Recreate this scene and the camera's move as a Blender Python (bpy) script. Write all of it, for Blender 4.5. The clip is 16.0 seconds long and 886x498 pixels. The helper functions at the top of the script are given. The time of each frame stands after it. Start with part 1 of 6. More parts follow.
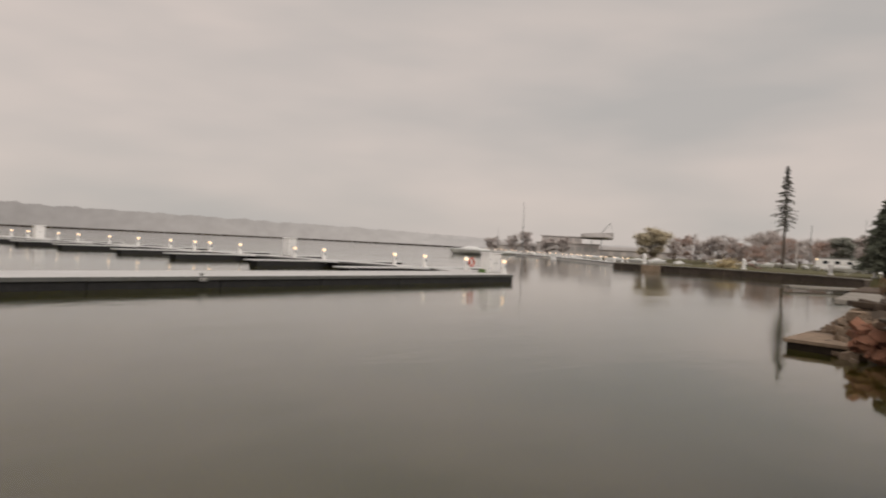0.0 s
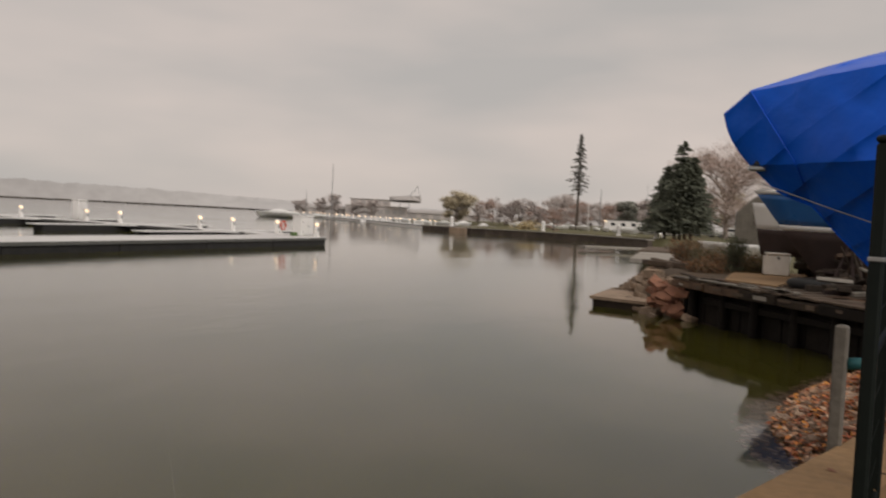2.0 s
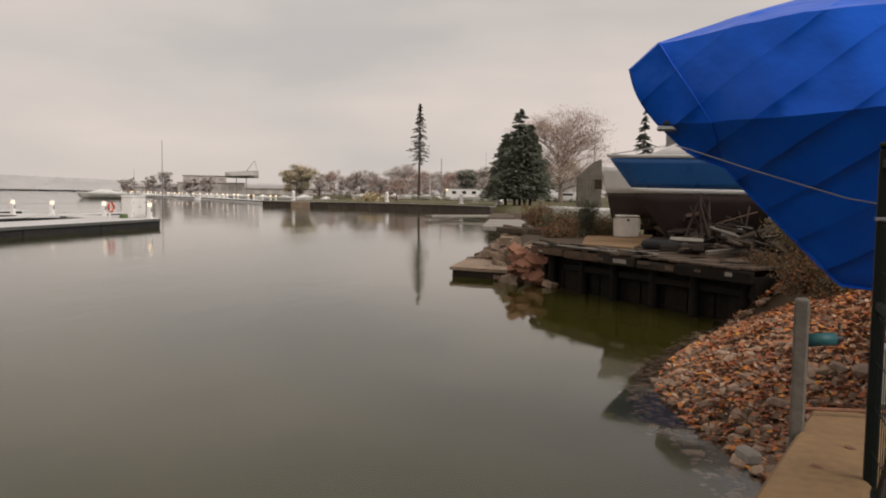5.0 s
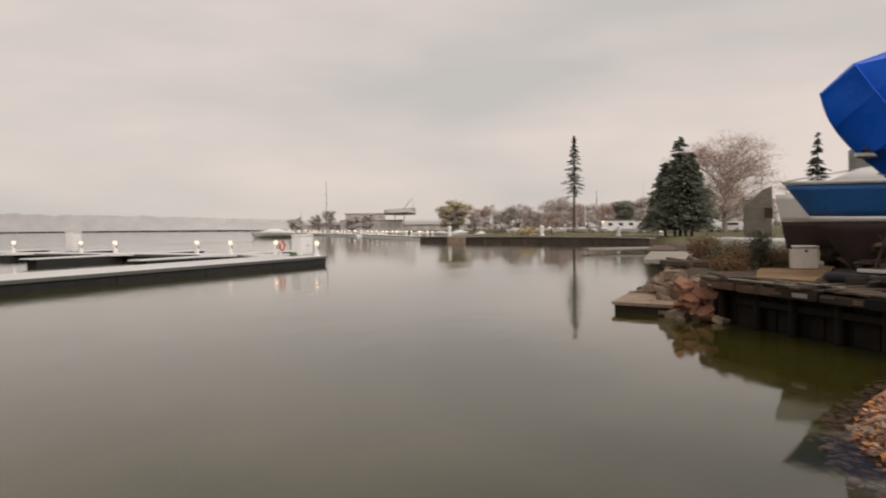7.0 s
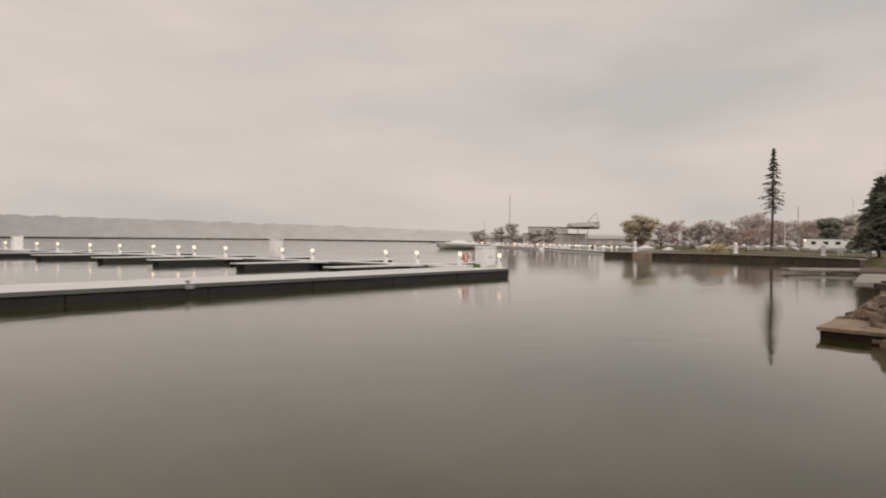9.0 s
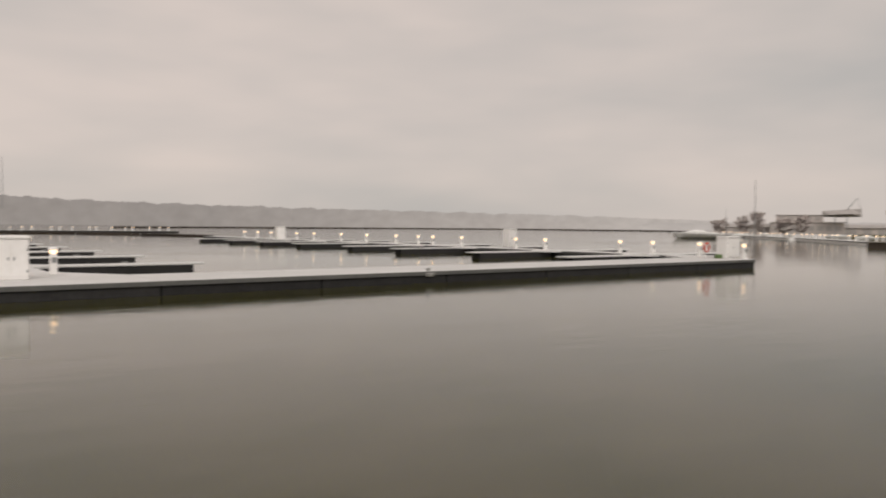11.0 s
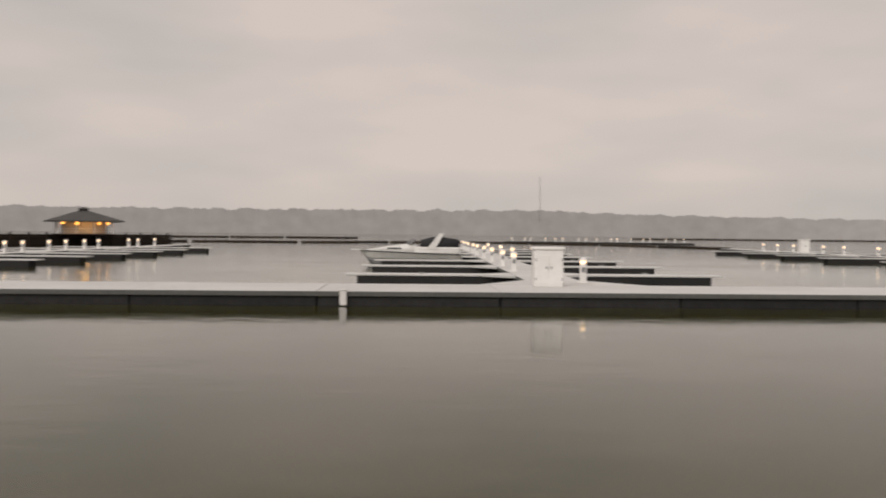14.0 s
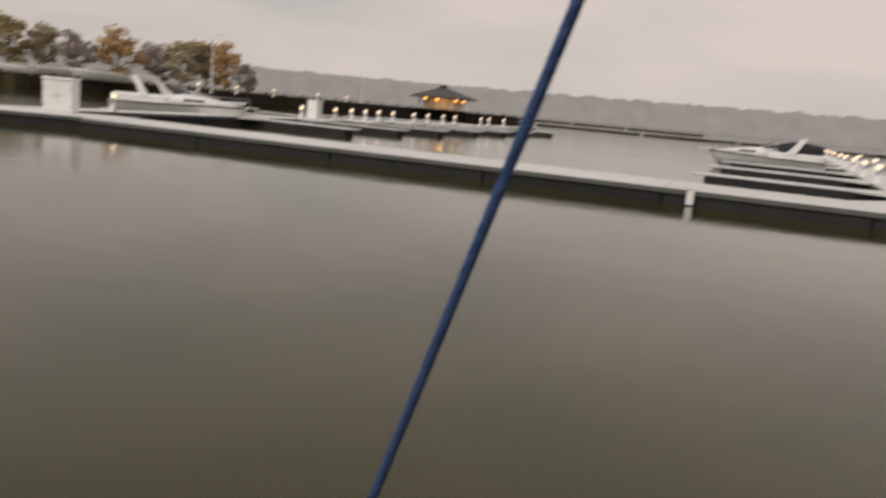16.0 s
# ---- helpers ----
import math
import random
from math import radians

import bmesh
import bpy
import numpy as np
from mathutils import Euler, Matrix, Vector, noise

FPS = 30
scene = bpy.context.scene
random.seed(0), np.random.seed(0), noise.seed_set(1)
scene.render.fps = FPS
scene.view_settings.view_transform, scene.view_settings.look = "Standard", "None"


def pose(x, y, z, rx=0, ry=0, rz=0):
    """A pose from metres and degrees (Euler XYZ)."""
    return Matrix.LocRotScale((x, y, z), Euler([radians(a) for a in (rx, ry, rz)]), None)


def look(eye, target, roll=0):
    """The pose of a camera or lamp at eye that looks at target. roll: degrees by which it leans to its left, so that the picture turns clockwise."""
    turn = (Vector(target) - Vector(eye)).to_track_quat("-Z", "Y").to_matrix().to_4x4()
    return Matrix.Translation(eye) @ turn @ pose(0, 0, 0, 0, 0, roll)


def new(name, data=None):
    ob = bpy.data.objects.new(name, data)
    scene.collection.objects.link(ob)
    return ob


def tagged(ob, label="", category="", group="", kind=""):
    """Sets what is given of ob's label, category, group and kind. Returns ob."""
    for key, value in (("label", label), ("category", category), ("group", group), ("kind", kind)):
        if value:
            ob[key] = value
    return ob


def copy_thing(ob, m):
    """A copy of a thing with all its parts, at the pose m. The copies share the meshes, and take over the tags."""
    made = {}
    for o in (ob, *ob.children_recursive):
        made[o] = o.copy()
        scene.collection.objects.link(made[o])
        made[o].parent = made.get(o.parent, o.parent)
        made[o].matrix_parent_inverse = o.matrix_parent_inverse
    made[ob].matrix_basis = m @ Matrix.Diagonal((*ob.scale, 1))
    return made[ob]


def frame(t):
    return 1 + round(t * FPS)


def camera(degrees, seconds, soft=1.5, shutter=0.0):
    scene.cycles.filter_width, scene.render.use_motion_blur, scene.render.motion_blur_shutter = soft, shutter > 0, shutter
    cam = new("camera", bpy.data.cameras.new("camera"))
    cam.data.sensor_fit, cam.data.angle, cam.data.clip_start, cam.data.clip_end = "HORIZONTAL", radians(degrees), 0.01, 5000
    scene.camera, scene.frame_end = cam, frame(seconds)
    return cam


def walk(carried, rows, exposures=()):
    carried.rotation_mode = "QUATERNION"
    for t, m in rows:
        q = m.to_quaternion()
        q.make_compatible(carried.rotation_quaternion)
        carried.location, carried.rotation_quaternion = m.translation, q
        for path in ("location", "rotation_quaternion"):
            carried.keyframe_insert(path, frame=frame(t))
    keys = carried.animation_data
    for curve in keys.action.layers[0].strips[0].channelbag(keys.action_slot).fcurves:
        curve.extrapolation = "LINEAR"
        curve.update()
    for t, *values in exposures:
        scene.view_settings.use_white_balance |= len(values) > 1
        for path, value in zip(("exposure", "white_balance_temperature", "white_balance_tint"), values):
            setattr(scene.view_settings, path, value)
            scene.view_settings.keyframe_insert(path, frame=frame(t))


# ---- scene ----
cam = camera(58.37, 16.0, soft=1.9, shutter=0.5)
PATH = [
    (0.0, pose(-1.237, -1.051, 2.477, 89.576, -2.823, -52.490)),
    (0.5, pose(-1.231, -0.959, 2.528, 88.683, -2.868, -57.525)),
    (1.0, pose(-1.158, -0.852, 2.510, 87.760, -2.882, -60.218)),
    (1.5, pose(-1.110, -0.703, 2.498, 88.308, -2.127, -63.264)),
    (2.0, pose(-1.100, -0.529, 2.456, 87.577, -2.845, -66.319)),
    (2.5, pose(-1.007, -0.373, 2.455, 85.171, -2.725, -71.074)),
    (3.0, pose(-0.852, -0.258, 2.453, 85.080, -1.878, -72.381)),
    (3.5, pose(-0.701, -0.141, 2.460, 84.686, -0.719, -74.374)),
    (3.7, pose(-0.631, -0.092, 2.455, 84.220, -0.838, -75.783)),
    (5.8, pose(-0.272, 0.208, 2.491, 86.425, -0.391, -77.878)),
    (6.0, pose(-0.258, 0.213, 2.498, 87.121, -0.280, -76.037)),
    (6.5, pose(-0.315, 0.283, 2.498, 87.749, 0.539, -71.071)),
    (7.0, pose(-0.342, 0.314, 2.507, 88.300, 0.544, -66.734)),
    (7.5, pose(-0.297, 0.390, 2.499, 88.654, -0.035, -63.694)),
    (8.0, pose(-0.269, 0.427, 2.504, 88.606, -0.385, -59.873)),
    (8.2, pose(-0.274, 0.422, 2.502, 88.755, -0.594, -58.431)),
    (10.3, pose(-0.282, 0.405, 2.505, 89.373, -0.039, -43.491)),
    (10.5, pose(-0.283, 0.417, 2.512, 89.260, -0.155, -41.264)),
    (11.0, pose(-0.338, 0.482, 2.487, 88.337, -0.473, -37.002)),
    (11.5, pose(-0.319, 0.552, 2.505, 88.082, -0.472, -29.779)),
    (12.0, pose(-0.337, 0.613, 2.510, 87.888, -0.031, -24.309)),
    (12.5, pose(-0.366, 0.707, 2.537, 88.370, -0.126, -19.598)),
    (13.0, pose(-0.382, 0.689, 2.517, 89.284, -0.236, -13.756)),
    (13.5, pose(-0.430, 0.721, 2.509, 89.539, 0.208, -6.694)),
    (14.0, pose(-0.443, 0.772, 2.518, 88.869, -0.592, -1.055)),
    (14.5, pose(-0.508, 0.817, 2.505, 88.972, -1.575, 4.244)),
    (15.0, pose(-0.623, 0.832, 2.499, 88.371, -3.306, 8.611)),
    (15.5, pose(-0.751, 0.845, 2.475, 84.958, -4.492, 14.746)),
    (16.0, pose(-0.833, 0.846, 2.470, 79.792, -5.198, 23.128)),
]
walk(cam, PATH, exposures=[(0.0, 0.04), (2.0, 0.04), (3.7, 0.06), (5.8, 0.3), (7.0, 0.3), (8.2, 0.24), (11.0, 0.1), (13.0, 0.06), (14.5, 0.07), (16.0, 0.14)])

# world, sun
world = bpy.data.worlds.new("overcast")
scene.world = world
world.use_nodes = True
wt = world.node_tree
wt.nodes.clear()


def wnode(kind, **kw):
    n = wt.nodes.new(kind)
    for k, v in kw.items():
        n.inputs[k].default_value = v
    return n


w_out, w_bg = wnode("ShaderNodeOutputWorld"), wnode("ShaderNodeBackground", Strength=1.0)
w_sky = wt.nodes.new("ShaderNodeTexSky")
w_sky.sky_type, w_sky.sun_disc, w_sky.sun_elevation, w_sky.sun_rotation = "NISHITA", False, radians(39), radians(207)
w_dim = wnode("ShaderNodeVectorMath")
w_dim.operation = "SCALE"
w_dim.inputs["Scale"].default_value = 0.06
w_tc, w_map = wnode("ShaderNodeTexCoord"), wnode("ShaderNodeMapping")
w_map.inputs["Scale"].default_value = (1.0, 1.0, 3.6)
w_n1 = wnode("ShaderNodeTexNoise", Scale=1.5, Detail=3.0, Roughness=0.42, Distortion=0.5)
w_n2 = wnode("ShaderNodeTexNoise", Scale=4.2, Detail=3.0, Roughness=0.45)
w_mixn = wnode("ShaderNodeMix", Factor=0.38)
w_ramp = wnode("ShaderNodeValToRGB")
w_ramp.color_ramp.elements[0].position, w_ramp.color_ramp.elements[0].color = 0.36, (0.47, 0.44, 0.416, 1)
w_ramp.color_ramp.elements[1].position, w_ramp.color_ramp.elements[1].color = 0.63, (0.645, 0.556, 0.505, 1)
w_mix = wnode("ShaderNodeMix", Factor=0.95)
w_mix.data_type = "RGBA"
for a, b in ((w_tc.outputs["Generated"], w_map.inputs["Vector"]), (w_map.outputs[0], w_n1.inputs["Vector"]), (w_map.outputs[0], w_n2.inputs["Vector"]),
             (w_n1.outputs[0], w_mixn.inputs["A"]), (w_n2.outputs[0], w_mixn.inputs["B"]), (w_mixn.outputs[0], w_ramp.inputs[0]),
             (w_sky.outputs[0], w_dim.inputs[0]), (w_dim.outputs[0], w_mix.inputs["A"]), (w_ramp.outputs[0], w_mix.inputs["B"]),
             (w_mix.outputs["Result"], w_bg.inputs["Color"]), (w_bg.outputs[0], w_out.inputs[0])):
    wt.links.new(a, b)
sun_data = bpy.data.lights.new("sun", "SUN")
sun_data.energy, sun_data.angle, sun_data.color = 1.5, radians(45), (1.0, 0.95, 0.9)
sun = new("sun", sun_data)
sun.matrix_world = look((-24, -46, 42), (0, 0, 0))


# ---- materials
def mat(name, color, color2=None, rough=0.7, metal=0.0, grain=8.0, big=0.6, bump=0.15, emit=0.0, emit_color=None, ior=1.45, spec=0.5, vary=0.0, contrast=1.0):
    """A surface with a colour that varies at two scales, fine relief and uneven gloss."""
    m = bpy.data.materials.new(name)
    m.use_nodes = True
    t = m.node_tree
    b = t.nodes["Principled BSDF"]
    b.inputs["Metallic"].default_value = metal
    b.inputs["IOR"].default_value = ior
    b.inputs["Specular IOR Level"].default_value = spec
    color2 = color2 or tuple(c * 0.7 for c in color)
    tc = t.nodes.new("ShaderNodeTexCoord")
    n1, n2 = t.nodes.new("ShaderNodeTexNoise"), t.nodes.new("ShaderNodeTexNoise")
    n1.inputs["Scale"].default_value, n1.inputs["Detail"].default_value = grain, 5
    n2.inputs["Scale"].default_value, n2.inputs["Detail"].default_value = big, 4
    t.links.new(tc.outputs["Object"], n1.inputs["Vector"])
    t.links.new(tc.outputs["Object"], n2.inputs["Vector"])
    mx = t.nodes.new("ShaderNodeMix")
    mx.inputs["Factor"].default_value = 0.5
    t.links.new(n1.outputs[0], mx.inputs["A"])
    t.links.new(n2.outputs[0], mx.inputs["B"])
    r = t.nodes.new("ShaderNodeValToRGB")
    d = 0.18 / contrast
    r.color_ramp.elements[0].position, r.color_ramp.elements[0].color = 0.5 - d, (*color2, 1)
    r.color_ramp.elements[1].position, r.color_ramp.elements[1].color = 0.5 + d, (*color, 1)
    t.links.new(mx.outputs[0], r.inputs[0])
    last = r.outputs[0]
    if vary:
        oi, hsv = t.nodes.new("ShaderNodeObjectInfo"), t.nodes.new("ShaderNodeHueSaturation")
        mr = t.nodes.new("ShaderNodeMapRange")
        mr.inputs["To Min"].default_value, mr.inputs["To Max"].default_value = 1 - vary, 1 + vary
        t.links.new(oi.outputs["Random"], mr.inputs["Value"])
        t.links.new(mr.outputs[0], hsv.inputs["Value"])
        t.links.new(last, hsv.inputs["Color"])
        last = hsv.outputs[0]
    t.links.new(last, b.inputs["Base Color"])
    rr = t.nodes.new("ShaderNodeMapRange")
    rr.inputs["To Min"].default_value, rr.inputs["To Max"].default_value = max(rough - 0.12, 0.02), min(rough + 0.12, 1)
    t.links.new(n2.outputs[0], rr.inputs["Value"])
    t.links.new(rr.outputs[0], b.inputs["Roughness"])
    if bump:
        bp = t.nodes.new("ShaderNodeBump")
        bp.inputs["Strength"].default_value, bp.inputs["Distance"].default_value = bump, 0.02
        t.links.new(n1.outputs[0], bp.inputs["Height"])
        t.links.new(bp.outputs[0], b.inputs["Normal"])
    if emit:
        b.inputs["Emission Color"].default_value = (*(emit_color or color), 1)
        b.inputs["Emission Strength"].default_value = emit
    return m


def island_mat(name, colors, rough=0.8, bump=0.0, translucent=0.0):
    """Many small loose pieces, each in one of several colours."""
    m = bpy.data.materials.new(name)
    m.use_nodes = True
    t = m.node_tree
    b = t.nodes["Principled BSDF"]
    b.inputs["Roughness"].default_value = rough
    g, r = t.nodes.new("ShaderNodeNewGeometry"), t.nodes.new("ShaderNodeValToRGB")
    r.color_ramp.interpolation = "CONSTANT"
    while len(r.color_ramp.elements) < len(colors):
        r.color_ramp.elements.new(0.5)
    for i, c in enumerate(colors):
        r.color_ramp.elements[i].position, r.color_ramp.elements[i].color = i / len(colors), (*c, 1)
    t.links.new(g.outputs["Random Per Island"], r.inputs[0])
    t.links.new(r.outputs[0], b.inputs["Base Color"])
    return m


def water_mat():
    m = bpy.data.materials.new("lake_water")
    m.use_nodes = True
    t = m.node_tree
    b = t.nodes["Principled BSDF"]
    b.inputs["Base Color"].default_value = (0.95, 0.96, 0.9, 1)
    b.inputs["Transmission Weight"].default_value = 1.0
    b.inputs["IOR"].default_value = 1.39
    tc = t.nodes.new("ShaderNodeTexCoord")
    mp = t.nodes.new("ShaderNodeMapping")
    mp.inputs["Scale"].default_value = (0.75, 1.7, 1)
    mp.inputs["Rotation"].default_value = (0, 0, 0.35)
    n1, n2, n3 = (t.nodes.new("ShaderNodeTexNoise") for _ in range(3))
    for n, s, d in ((n1, 1.1, 3), (n2, 0.16, 3), (n3, 0.035, 3)):
        n.inputs["Scale"].default_value, n.inputs["Detail"].default_value = s, d
        t.links.new(mp.outputs[0], n.inputs["Vector"])
    t.links.new(tc.outputs["Object"], mp.inputs["Vector"])
    # wind patches: rougher and calmer areas
    pr = t.nodes.new("ShaderNodeMapRange")
    pr.inputs["From Min"].default_value, pr.inputs["From Max"].default_value = 0.42, 0.68
    pr.inputs["To Min"].default_value, pr.inputs["To Max"].default_value = 0.05, 0.1
    t.links.new(n3.outputs[0], pr.inputs["Value"])
    t.links.new(pr.outputs[0], b.inputs["Roughness"])
    ps = t.nodes.new("ShaderNodeMapRange")
    ps.inputs["From Min"].default_value, ps.inputs["From Max"].default_value = 0.42, 0.68
    ps.inputs["To Min"].default_value, ps.inputs["To Max"].default_value = 0.05, 0.17
    t.links.new(n3.outputs[0], ps.inputs["Value"])
    b1, b2 = t.nodes.new("ShaderNodeBump"), t.nodes.new("ShaderNodeBump")
    b1.inputs["Distance"].default_value = 0.09
    b2.inputs["Strength"].default_value, b2.inputs["Distance"].default_value = 0.07, 0.3
    t.links.new(ps.outputs[0], b1.inputs["Strength"])
    t.links.new(n1.outputs[0], b1.inputs["Height"])
    t.links.new(n2.outputs[0], b2.inputs["Height"])
    t.links.new(b2.outputs[0], b1.inputs["Normal"])
    t.links.new(b1.outputs[0], b.inputs["Normal"])
    return m


def tarp_mat():
    """Blue woven plastic sheet: shiny, creased along slanting folds."""
    m = mat("blue_tarp", (0.008, 0.13, 0.76), (0.007, 0.105, 0.66), rough=0.36, grain=3.0, big=0.9, bump=0.0, spec=0.2)
    t = m.node_tree
    b = t.nodes["Principled BSDF"]
    tc, mp = t.nodes.new("ShaderNodeTexCoord"), t.nodes.new("ShaderNodeMapping")
    mp.inputs["Rotation"].default_value = (radians(38), 0, 0)
    w, n = t.nodes.new("ShaderNodeTexWave"), t.nodes.new("ShaderNodeTexNoise")
    w.wave_type, w.bands_direction, w.wave_profile = "BANDS", "Z", "SAW"
    w.inputs["Scale"].default_value, w.inputs["Distortion"].default_value, w.inputs["Detail"].default_value = 1.0, 0.7, 2.0
    n.inputs["Scale"].default_value, n.inputs["Detail"].default_value = 2.2, 5
    n.inputs["Distortion"].default_value = 0.2
    t.links.new(tc.outputs["Object"], mp.inputs["Vector"])
    t.links.new(mp.outputs[0], w.inputs["Vector"])
    t.links.new(tc.outputs["Object"], n.inputs["Vector"])
    # each fold rises slowly and drops sharply; some fade out along their length
    pw, fade, cut, mul = t.nodes.new("ShaderNodeMath"), t.nodes.new("ShaderNodeTexNoise"), t.nodes.new("ShaderNodeMapRange"), t.nodes.new("ShaderNodeMath")
    pw.operation, mul.operation = "POWER", "MULTIPLY"
    pw.inputs[1].default_value = 6.0
    fade.inputs["Scale"].default_value, fade.inputs["Detail"].default_value = 1.3, 2
    cut.inputs["From Min"].default_value, cut.inputs["From Max"].default_value = 0.42, 0.56
    cut.inputs["To Min"].default_value = 0.2
    t.links.new(w.outputs["Fac"], pw.inputs[0])
    t.links.new(tc.outputs["Object"], fade.inputs["Vector"])
    t.links.new(fade.outputs[0], cut.inputs["Value"])
    t.links.new(pw.outputs[0], mul.inputs[0])
    t.links.new(cut.outputs[0], mul.inputs[1])
    b1, b2 = t.nodes.new("ShaderNodeBump"), t.nodes.new("ShaderNodeBump")
    b1.inputs["Strength"].default_value, b1.inputs["Distance"].default_value = 0.9, 0.06
    b2.inputs["Strength"].default_value, b2.inputs["Distance"].default_value = 0.45, 0.07
    t.links.new(mul.outputs[0], b1.inputs["Height"])
    t.links.new(n.outputs[0], b2.inputs["Height"])
    t.links.new(b2.outputs[0], b1.inputs["Normal"])
    t.links.new(b1.outputs[0], b.inputs["Normal"])
    # the thin sheet lets some daylight through
    thin, both = t.nodes.new("ShaderNodeBsdfTranslucent"), t.nodes.new("ShaderNodeMixShader")
    thin.inputs["Color"].default_value = (0.012, 0.2, 0.9, 1)
    both.inputs[0].default_value = 0.05
    t.links.new(b.outputs[0], both.inputs[1])
    t.links.new(thin.outputs[0], both.inputs[2])
    t.links.new(both.outputs[0], t.nodes["Material Output"].inputs["Surface"])
    return m


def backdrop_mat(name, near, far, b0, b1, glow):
    """Far woods with the mist painted in as glow: colour near until bearing b0, paling to far at bearing b1."""
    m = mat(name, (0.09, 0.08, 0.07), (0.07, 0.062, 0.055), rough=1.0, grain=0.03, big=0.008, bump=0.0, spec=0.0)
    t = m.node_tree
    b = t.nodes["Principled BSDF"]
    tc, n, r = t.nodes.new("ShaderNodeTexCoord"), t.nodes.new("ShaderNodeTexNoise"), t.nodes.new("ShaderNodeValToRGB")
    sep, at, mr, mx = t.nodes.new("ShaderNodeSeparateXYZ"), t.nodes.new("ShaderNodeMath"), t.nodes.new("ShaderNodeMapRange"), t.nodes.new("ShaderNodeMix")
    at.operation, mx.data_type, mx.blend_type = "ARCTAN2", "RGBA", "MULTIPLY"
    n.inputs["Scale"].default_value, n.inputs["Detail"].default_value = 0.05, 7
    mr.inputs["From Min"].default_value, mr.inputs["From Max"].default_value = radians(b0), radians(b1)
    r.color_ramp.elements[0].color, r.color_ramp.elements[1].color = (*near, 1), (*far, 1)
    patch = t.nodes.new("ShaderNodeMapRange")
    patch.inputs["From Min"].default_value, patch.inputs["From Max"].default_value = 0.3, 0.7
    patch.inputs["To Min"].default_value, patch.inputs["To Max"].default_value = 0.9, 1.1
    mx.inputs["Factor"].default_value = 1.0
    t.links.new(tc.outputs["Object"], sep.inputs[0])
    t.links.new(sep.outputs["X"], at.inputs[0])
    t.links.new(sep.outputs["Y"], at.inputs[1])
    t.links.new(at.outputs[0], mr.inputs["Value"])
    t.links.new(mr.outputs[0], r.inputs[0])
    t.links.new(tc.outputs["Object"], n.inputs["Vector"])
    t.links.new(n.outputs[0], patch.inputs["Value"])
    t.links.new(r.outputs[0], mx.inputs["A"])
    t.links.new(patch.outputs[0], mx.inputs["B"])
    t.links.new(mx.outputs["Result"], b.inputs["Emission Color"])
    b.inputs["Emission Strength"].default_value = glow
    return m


M_WATER = water_mat()
M_MURK = mat("murky_depth", (0.084, 0.077, 0.0165), (0.072, 0.067, 0.0145), rough=1.0, grain=0.5, big=0.05, bump=0.0, spec=0.0)
M_TARP = tarp_mat()
M_DECK = mat("pale_dock_deck", (0.68, 0.67, 0.66), (0.56, 0.55, 0.53), rough=0.75, grain=5, big=0.35, bump=0.2, vary=0.06)
M_FASCIA = mat("dark_rubber_fascia", (0.04, 0.039, 0.038), (0.024, 0.0235, 0.023), spec=0.2, rough=0.8, grain=6, big=0.5, bump=0.3, vary=0.15)
M_RUB = mat("grey_rub_rail", (0.3, 0.3, 0.3), (0.2, 0.2, 0.2), rough=0.5, grain=10)
M_RAIL = mat("grey_rubber_rail", (0.13, 0.13, 0.12), (0.08, 0.08, 0.075), rough=0.6, grain=10)
M_WHITE = mat("white_plastic", (0.86, 0.84, 0.82), (0.78, 0.76, 0.73), rough=0.45, grain=6, big=0.7, bump=0.05)
M_WHITEP = mat("white_gelcoat", (0.8, 0.79, 0.77), (0.7, 0.69, 0.66), rough=0.25, grain=2, big=0.5, bump=0.02)
M_GLOW = mat("lamp_glow", (1.0, 0.8, 0.5), rough=0.4, bump=0, emit=1.9, emit_color=(1.0, 0.66, 0.38))
M_LAMP = mat("orange_lamp_glow", (1.0, 0.6, 0.2), rough=0.4, bump=0, emit=2.8, emit_color=(1.0, 0.4, 0.07))
M_RED = mat("red_ring", (0.55, 0.08, 0.04), (0.42, 0.06, 0.03), rough=0.5)
M_DARK = mat("dark_metal", (0.03, 0.03, 0.032), rough=0.5, metal=0.3)
M_GALV = mat("galvanised_steel", (0.5, 0.5, 0.5), (0.38, 0.38, 0.37), rough=0.35, metal=0.9)
M_CONC = mat("tan_concrete", (0.3, 0.186, 0.09), (0.19, 0.118, 0.057), rough=0.9, grain=14, big=1.6, bump=0.4)
M_CONCG = mat("grey_concrete", (0.36, 0.33, 0.29), (0.22, 0.2, 0.17), rough=0.9, grain=7, big=0.8, bump=0.5)
M_FENCE = mat("dark_green_paint", (0.005, 0.0085, 0.006), (0.0035, 0.006, 0.0045), rough=0.6, spec=0.25, grain=20, big=2, bump=0.1)
M_POSTW = mat("weathered_grey_wood", (0.18, 0.162, 0.135), (0.1, 0.088, 0.072), rough=0.9, grain=18, big=2.5, bump=0.5)
M_TIMBER = mat("dark_wet_timber", (0.055, 0.041, 0.03), (0.022, 0.017, 0.013), spec=0.25, rough=0.85, grain=7, big=0.8, bump=0.6, vary=0.25)
M_PLANK = mat("grey_brown_plank", (0.12, 0.085, 0.058), (0.055, 0.038, 0.026), rough=0.85, grain=6, big=0.9, bump=0.4, vary=0.25)
M_STONE = mat("lake_stone", (0.42, 0.3, 0.215), (0.22, 0.15, 0.1), rough=0.85, grain=9, big=2, bump=0.5, vary=0.4)
M_RUBBLE = mat("broken_concrete", (0.32, 0.235, 0.165), (0.15, 0.108, 0.075), rough=0.9, grain=6, big=1.2, bump=0.5, vary=0.3)
